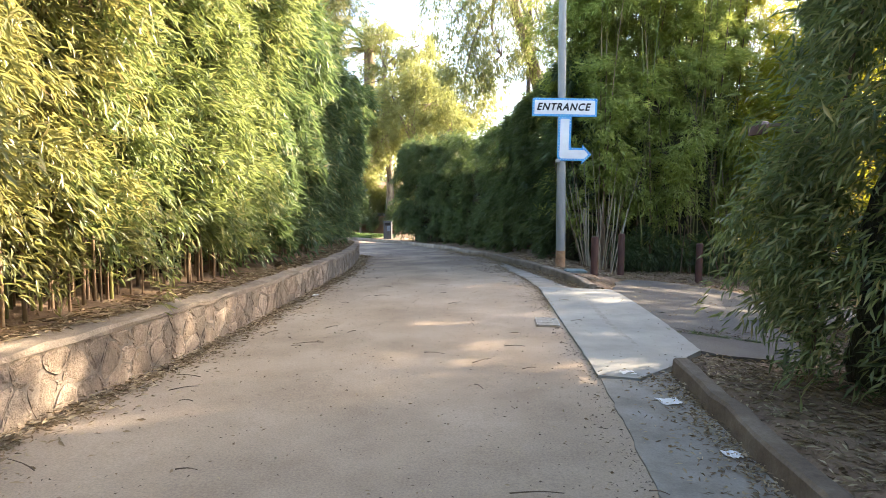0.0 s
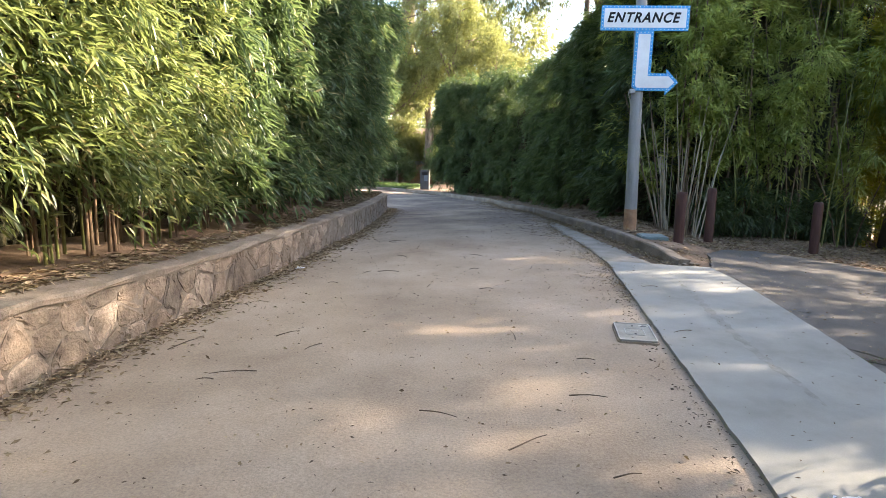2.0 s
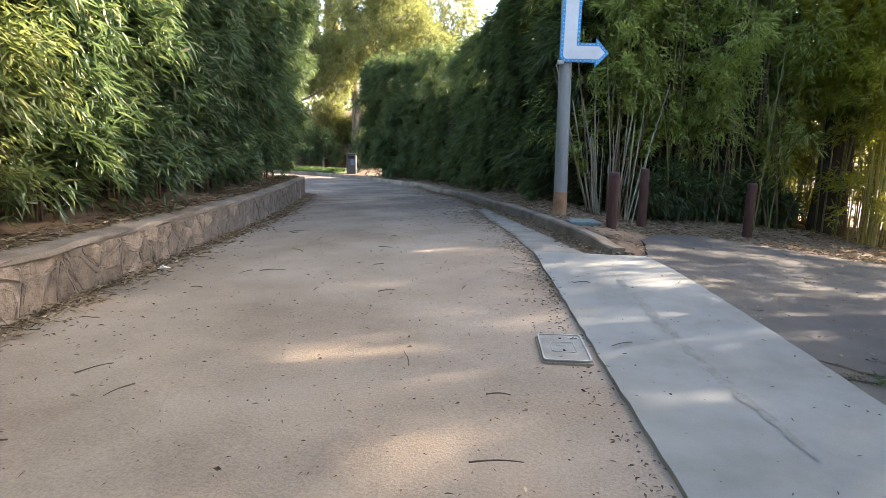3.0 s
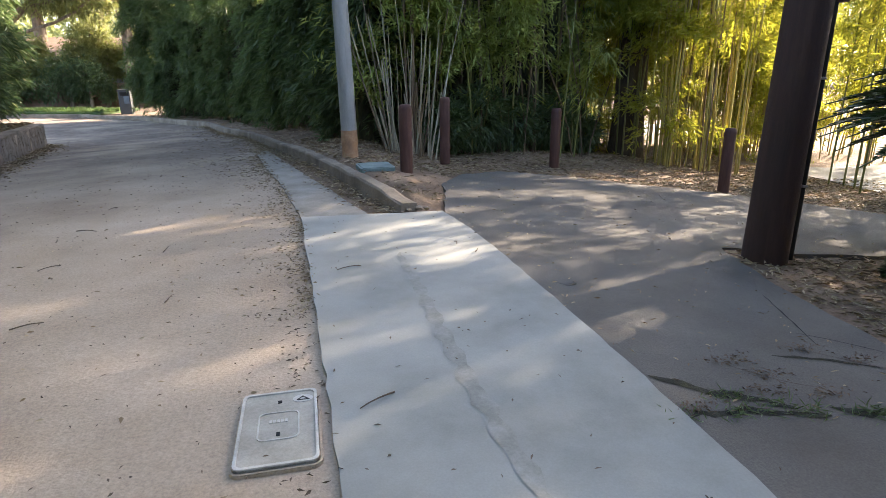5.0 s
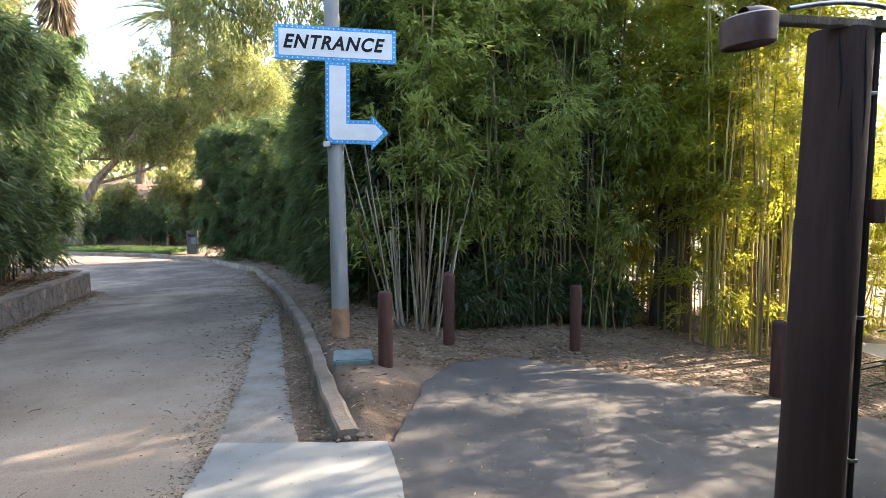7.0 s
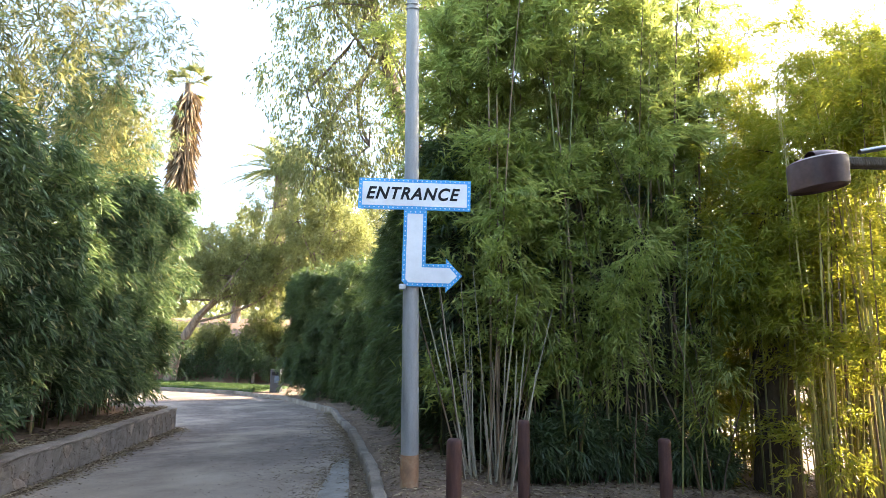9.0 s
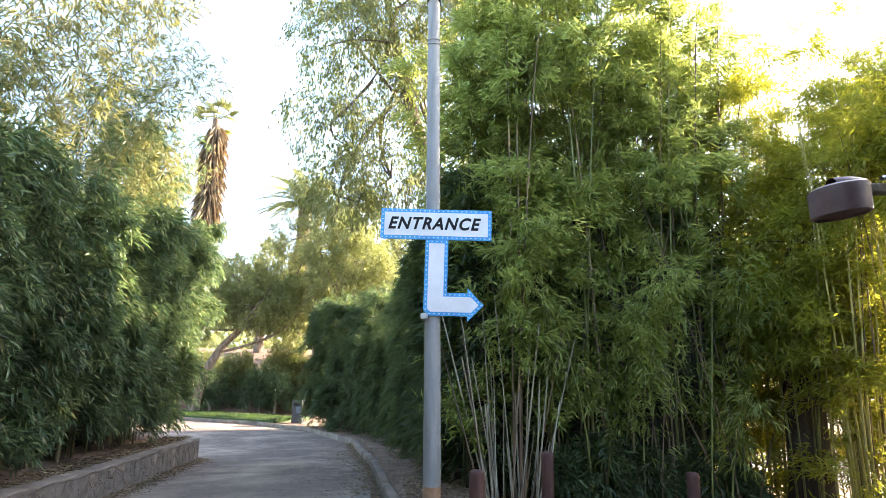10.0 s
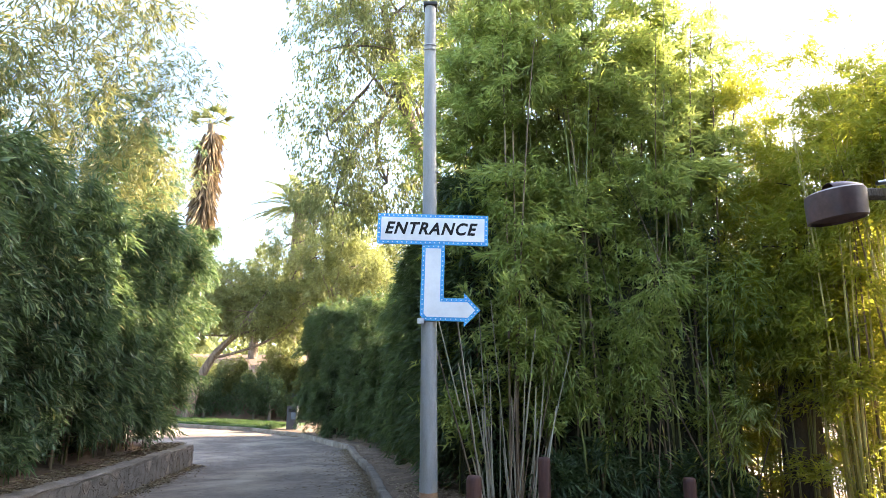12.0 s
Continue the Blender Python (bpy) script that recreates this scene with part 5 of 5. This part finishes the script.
def bed_leaves(name, n, x0, x1, y0, y1, label, shrink=0.0):
    x, y = R.uniform(x0, x1, n), R.uniform(y0, y1, n)
    ok = ~inside(x + R.normal(size=n) * 0.06, y + R.normal(size=n) * 0.06, drive)
    kx = np.interp(y, [p[1] for p in KERB], [p[0] for p in KERB])
    ok &= ~((y > 10.6) & (x < kx + 0.2)) & ~((y < 5.3) & (x < 2.34)) & ~inside(x, y, apron)
    ok &= ~((np.hypot(x - 3.0, y - 12.3) < 0.85) & (R.uniform(size=n) < 0.85))
    x, y = x[ok], y[ok]
    return scatter(name, np.column_stack([x, y]), ground_at(x, y), 0.08, 0.015, label)


bed_leaves("leaf_litter", 26000, 2.3, 11.5, 11.0, 17.5, "dry tan bamboo leaves covering the ground under the posts")
bed_leaves("leaf_litter", 12000, 3.0, 9.0, 6.0, 9.5, "dry tan leaves heaped round the brown pole")
bed_leaves("leaf_litter", 9000, 2.3, 4.2, 1.0, 7.0, "dry leaves under the dark bamboo")
bed_leaves("leaf_litter", 8000, -3.0, 4.2, 15.0, 31.0, "dry leaves below the clipped hedge")
bed_leaves("leaf_litter", 5000, 8.0, 13.0, 9.2, 14.0, "sunlit tan leaves beside the drive")
# along the foot of the wall, on the bed behind it, in the gutters
k = R.integers(0, len(wq), 15000)
p = wq[k] - wn2[k] * (0.02 + R.exponential(0.1, 15000))[:, None] + wd[k] * R.uniform(-0.2, 0.2, 15000)[:, None]
scatter("leaf_litter", p, -0.02 - drop(p[:, 0], p[:, 1]), 0.065, 0.017, "grey-tan leaves drifted along the foot of the wall", lift=1.2)
k = R.integers(0, len(wq), 12000)
p = wq[k] + wn2[k] * (0.12 + R.exponential(0.35, 12000) + 0.12)[:, None] + wd[k] * R.uniform(-0.2, 0.2, 12000)[:, None]
scatter("leaf_litter", p, wall_top(p[:, 1]) - 0.007 + 0.03 * R.uniform(size=12000), 0.1, 0.018, "dry leaves on the raised bed and coping")
kq = line_points(KERB[:7], 0.1)
k = R.integers(0, len(kq), 4200)
p = kq[k] + np.column_stack([-np.abs(R.normal(size=4200)) * 0.14 - 0.01, R.uniform(-0.06, 0.06, 4200)])
scatter("leaf_litter", p[p[:, 1] > 10.66], -drop(p[p[:, 1] > 10.66][:, 0], p[p[:, 1] > 10.66][:, 1]), 0.055, 0.014, "dead leaves lying along the far kerb", lift=1.2)
y = R.uniform(-1, 5.2, 3500)
p = np.column_stack([np.interp(y, [-6, 2.9, 4.2, 5.3], [2.12, 2.12, 2.2, 2.28]) - R.exponential(0.13, 3500) - 0.01, y])
scatter("leaf_litter", p, 0.0 * y, 0.042, 0.013, "dead leaves lying in the near gutter", lift=1.0)
y = R.uniform(-1, 16, 1200)
p = np.column_stack([np.interp(y, ys, right) - 0.09 - np.abs(R.normal(size=1200)) * 0.14, y])
scatter("leaf_litter", p, -0.012 - drop(p[:, 0], p[:, 1]), 0.028, 0.009, "dark crumbs and leaves along the edge of the sand", "twig", 0.5)
y = R.uniform(8.5, 17.5, 3200)
p = np.column_stack([np.interp(y, ys, right) - 0.05 - np.abs(R.normal(size=3200)) * 0.2 * (0.35 + np.sin(y * 2.1) ** 2), y])
scatter("leaf_litter", p, -0.01 - drop(p[:, 0], p[:, 1]), 0.03, 0.01, "brown leaves and crumbs drifted against the gutter strip", "litter", 0.8)
y = R.uniform(0, 26, 4200)
p = np.column_stack([np.interp(y, ys, left) + (np.interp(y, ys, right) - np.interp(y, ys, left)) * R.uniform(0.03, 0.97, 4200), y])
scatter("road_debris", p, -0.004 - drop(p[:, 0], p[:, 1]), 0.02, 0.007, "small dark chips and leaf bits on the sand", "twig", 0.3)
y = R.uniform(1, 14, 900)
p = np.column_stack([np.interp(y, ys, left) + (np.interp(y, ys, right) - np.interp(y, ys, left)) * R.uniform(0.03, 0.97, 900), y])
scatter("road_debris", p, -0.004 - drop(p[:, 0], p[:, 1]), 0.03, 0.014, "small pale leaf bits on the sand", "litter", 0.3)
p = np.column_stack([R.uniform(1.7, 3.1, 160), R.uniform(5.2, 10.6, 160)])
scatter("road_debris", p, 0.014 + 0 * p[:, 0], 0.025, 0.008, "dark crumbs on the concrete", "twig", 0.3)
x, y = R.uniform(3.1, 7, 700), R.uniform(7, 13, 700)
ok = inside(x, y, drive)
x, y = x[ok], y[ok]
scatter("road_debris", np.column_stack([x, y]), -0.004 - 0.09 * (x - 2.9), 0.035, 0.01, "leaf bits on the asphalt", "litter", 0.3)

y = R.uniform(13.5, 27, 900)
p = np.column_stack([np.interp(y, ys, right) - 0.1 - np.abs(R.normal(size=900)) * 0.5 * (0.4 + 0.6 * np.sin(y * 1.3) ** 2), y])
scatter("leaf_litter", p, -0.006 - drop(p[:, 0], p[:, 1]), 0.06, 0.016, "brown leaves and dirt strewn over the far road", "litter", 0.5)
y = R.uniform(13.5, 27, 700)
p = np.column_stack([np.interp(y, ys, right) - 0.1 - np.abs(R.normal(size=700)) * 0.7, y])
scatter("road_debris", p, -0.006 - drop(p[:, 0], p[:, 1]), 0.05, 0.016, "dark crumbs of bark on the far road", "twig", 0.5)
for k in range(46):
    x, y = R.uniform(-2.0, 1.5), R.uniform(1.2, 13)
    if k > 41:
        x, y = R.uniform(1.8, 3.0), R.uniform(6.5, 10.2)
    L, a = R.uniform(0.1, 0.34) * (0.5 if k > 41 else 0.85), R.uniform(0, 6.28)
    t = np.linspace(0, 1, 5)
    v, f = tube(np.column_stack([L * (t - 0.5) * math.cos(a) + 0.006 * np.sin(t * 5), L * (t - 0.5) * math.sin(a), 0.006 + 0.01 * np.sin(t * 3)]), 0.0022 + 0.002 * (1 - t), 5)
    tw = mesh_object("twig", v, f, "twig")
    tw.location = (x, y, 0.016 if k > 41 else -float(drop(x, y)))
    tagged(tw, "short dark dry twig lying on the pale ground", "twig", "twigs on the ground")

for x, y, s in ((2.0, 4.45, 0.07), (2.05, 3.5, 0.05), (-2.0, 9.8, 0.05), (1.9, 5.2, 0.06)):
    bm = bmesh.new()
    bmesh.ops.create_grid(bm, x_segments=4, y_segments=4, size=s)
    for q in bm.verts:
        q.co.z = R.uniform(0, 0.02)
        q.co.x += R.normal() * s * 0.15
    sc = part("paper_scrap", bm, "white")
    sc.location = (x, y, 0.008 - float(drop(x, y)))
    sc.modifiers.new("thickness", "SOLIDIFY").thickness = 0.002
    tagged(sc, "crumpled white paper scrap lying in the gutter", "litter", "paper scraps")


# cracks and the muddy streak, a few millimetres proud
def streak(name, path, width, z, material, label, category, wander=0.22):
    q = line_points(path, 0.06)
    q = q + R.normal(size=q.shape) * width * wander
    d = unit(np.gradient(q, axis=0))
    nr = np.stack([-d[:, 1], d[:, 0]], 1)
    wv = width * (0.35 + 0.65 * np.abs(np.sin(np.arange(len(q)) * 0.9))) * np.sin(np.linspace(0.1, 3.04, len(q))) ** 0.5
    a, b = q + nr * wv[:, None] * 0.5, q - nr * wv[:, None] * 0.5
    v = np.concatenate([np.column_stack([a, z(a[:, 0])]), np.column_stack([b, z(b[:, 0])])])
    n = len(q)
    i = np.arange(n - 1)
    ob = mesh_object(name, v, np.stack([i, i + 1, i + 1 + n, i + n], 1), material)
    return tagged(ob, label, category, kind="structure")


on_drive = lambda x: -0.0045 - 0.09 * (np.asarray(x) - 2.9)
streak("trim_crack", [(4.55, 8.3), (4.35, 7.9), (4.2, 7.6)], 0.012, on_drive, "black", "thin dark crack in the asphalt", "crack")
streak("trim_crack", [(3.5, 7.5), (3.6, 7.3), (3.8, 7.2)], 0.007, on_drive, "dark_bark", "crack filled with soil and moss", "crack")
streak("trim_crack", [(3.95, 7.65), (4.1, 7.5), (4.3, 7.35), (4.4, 7.2)], 0.007, on_drive, "dark_bark", "crack filled with soil and moss", "crack")
streak("trim_crack", [(4.2, 7.75), (4.4, 7.6), (4.55, 7.4)], 0.01, on_drive, "black", "thin dark crack in the asphalt", "crack")

crack = np.array([(3.1, 7.16), (3.5, 7.22), (3.62, 7.35), (3.55, 7.5), (4.05, 7.55), (4.25, 7.4), (4.4, 7.22), (3.75, 7.16), (4.2, 7.15)])
k = R.integers(0, len(crack), 700)
p = crack[k] + R.normal(size=(700, 2)) * np.array([0.07, 0.025])
scatter("crack_litter", p, on_drive(p[:, 0]), 0.02, 0.008, "dark crumbs and moss in the asphalt cracks", "twig", 0.6)

streak("trim_stain", [(2.42, 9.4), (2.37, 8.6), (2.31, 7.8), (2.28, 7.0), (2.3, 6.2)], 0.1, lambda x: 0.0182 + 0 * np.asarray(x), "stain", "faint muddy runnel stain down the concrete", "stain", 0.05)
for path, w in (([(3.08, 7.44), (3.2, 7.3), (3.34, 7.2), (3.52, 7.1)], 0.075), ([(3.0, 7.12), (3.3, 7.12), (3.62, 7.02)], 0.06), ([(3.82, 7.53), (4.0, 7.47), (4.12, 7.43), (4.28, 7.33)], 0.035), ([(3.66, 7.06), (3.78, 7.02), (3.95, 6.96)], 0.07)):
    streak("trim_moss", path, w, lambda x: on_drive(x) - 0.001, "moss", "dark mossy dirt filling a crack in the asphalt", "crack", 0.16)
tufts = np.array([(3.3, 7.22), (3.45, 7.12), (3.25, 7.1), (3.8, 7.02), (3.9, 6.98), (2.99, 7.12), (3.55, 7.06)])
k = R.integers(0, len(tufts), 420)
p = tufts[k] + R.normal(size=(420, 2)) * np.array([0.06, 0.025])
v, f = blades(np.column_stack([p, on_drive(p[:, 0])]), np.column_stack([R.normal(size=(420, 2)), R.uniform(0.1, 0.8, 420)]), R.uniform(0.02, 0.06, 420), 0.005)
tagged(mesh_object("moss_tufts", v, f, "bamboo_dark_shaded"), "short grass blades and moss in the asphalt cracks", "grass", kind="stuff")

# rubble at the broken end of the far kerb
for x, y, k in ((2.8, 10.63, 0.035), (2.9, 10.66, 0.045), (2.72, 10.6, 0.02), (2.97, 10.66, 0.03)):
    bm = bmesh.new()
    bmesh.ops.create_icosphere(bm, subdivisions=1, radius=k)
    for q in bm.verts:
        q.co *= 1 + R.normal() * 0.22
        q.co.z *= 0.6
    rk = part("rubble", bm, "coping")
    rk.location = (x, y, 0.015 + k * 0.25)
    tagged(rk, "broken lump of kerb concrete among dead leaves", "stone", "rubble at the kerb end")


# ---- stones of the wall ----
def clip_poly(poly, m, nrm):
    out = []
    for a, b in zip(poly, poly[1:] + poly[:1]):
        da, db = (a - m) @ nrm, (b - m) @ nrm
        if da <= 0:
            out.append(a)
        if (da < 0) != (db < 0) and abs(da - db) > 1e-9:
            out.append(a + (b - a) * da / (da - db))
    return out


wl = np.concatenate([[0], np.cumsum(np.linalg.norm(np.diff(wq, axis=0), axis=1))])
s_first, s_last = 4.5, float(wl[-1])
seeds = []
s = s_first
while s < s_last:
    for row, zc in enumerate((0.06, 0.21, 0.37)):
        if R.uniform() < 0.88:
            seeds.append((s + (0.2 if row % 2 else 0.0) + R.uniform(-0.12, 0.12), zc + R.uniform(-0.06, 0.06)))
    s += 0.33
seeds = np.array(seeds)
for c in seeds:
    poly = [np.array(q) for q in ((c[0] - 0.4, -0.04), (c[0] + 0.4, -0.04), (c[0] + 0.4, 0.44), (c[0] - 0.4, 0.44))]
    for o in seeds[np.hypot(*(seeds - c).T) < 0.7]:
        if (o == c).all():
            continue
        dlt = o - c
        poly = clip_poly(poly, (o + c) / 2 - unit(dlt) * 0.001, unit(dlt))
        if len(poly) < 3:
            break
    if len(poly) < 3:
        continue
    # round the outline
    q = np.array(poly)
    for _ in range(2):
        q = np.concatenate([np.stack([a * 0.78 + b * 0.22, a * 0.22 + b * 0.78]) for a, b in zip(q, np.roll(q, -1, 0))])
    mid = q.mean(0)
    plastered = np.interp(c[0], wl, wq[:, 1]) > 11.6 and R.uniform() < 0.75
    deep, n = R.uniform(0.002, 0.005) if plastered else R.uniform(0.003, 0.016), len(q)
    rings = [(q, 0.04), (mid + (q - mid) * 0.97, -0.35 * deep), (mid + (q - mid) * 0.72, -0.9 * deep)]
    v = []
    for ring_pts, dep in rings:
        for a in ring_pts:
            sc = np.clip(a[0], 0, s_last)
            xy = np.array([np.interp(sc, wl, wq[:, 0]), np.interp(sc, wl, wq[:, 1])])
            nn = np.array([np.interp(sc, wl, wn2[:, 0]), np.interp(sc, wl, wn2[:, 1])])
            xy = xy + nn * (dep + (R.normal() * 0.005 if dep < 0 else 0) + 0.012)
            v.append((xy[0], xy[1], a[1] + float(wall_top(xy[1])) - 0.497))
    f = [[i * n + j, i * n + (j + 1) % n, (i + 1) * n + (j + 1) % n, (i + 1) * n + j] for i in range(2) for j in range(n)] + [[2 * n + j for j in range(n)]]
    mesh_object("stone", v, f, "mortar" if plastered else "stone", wall)
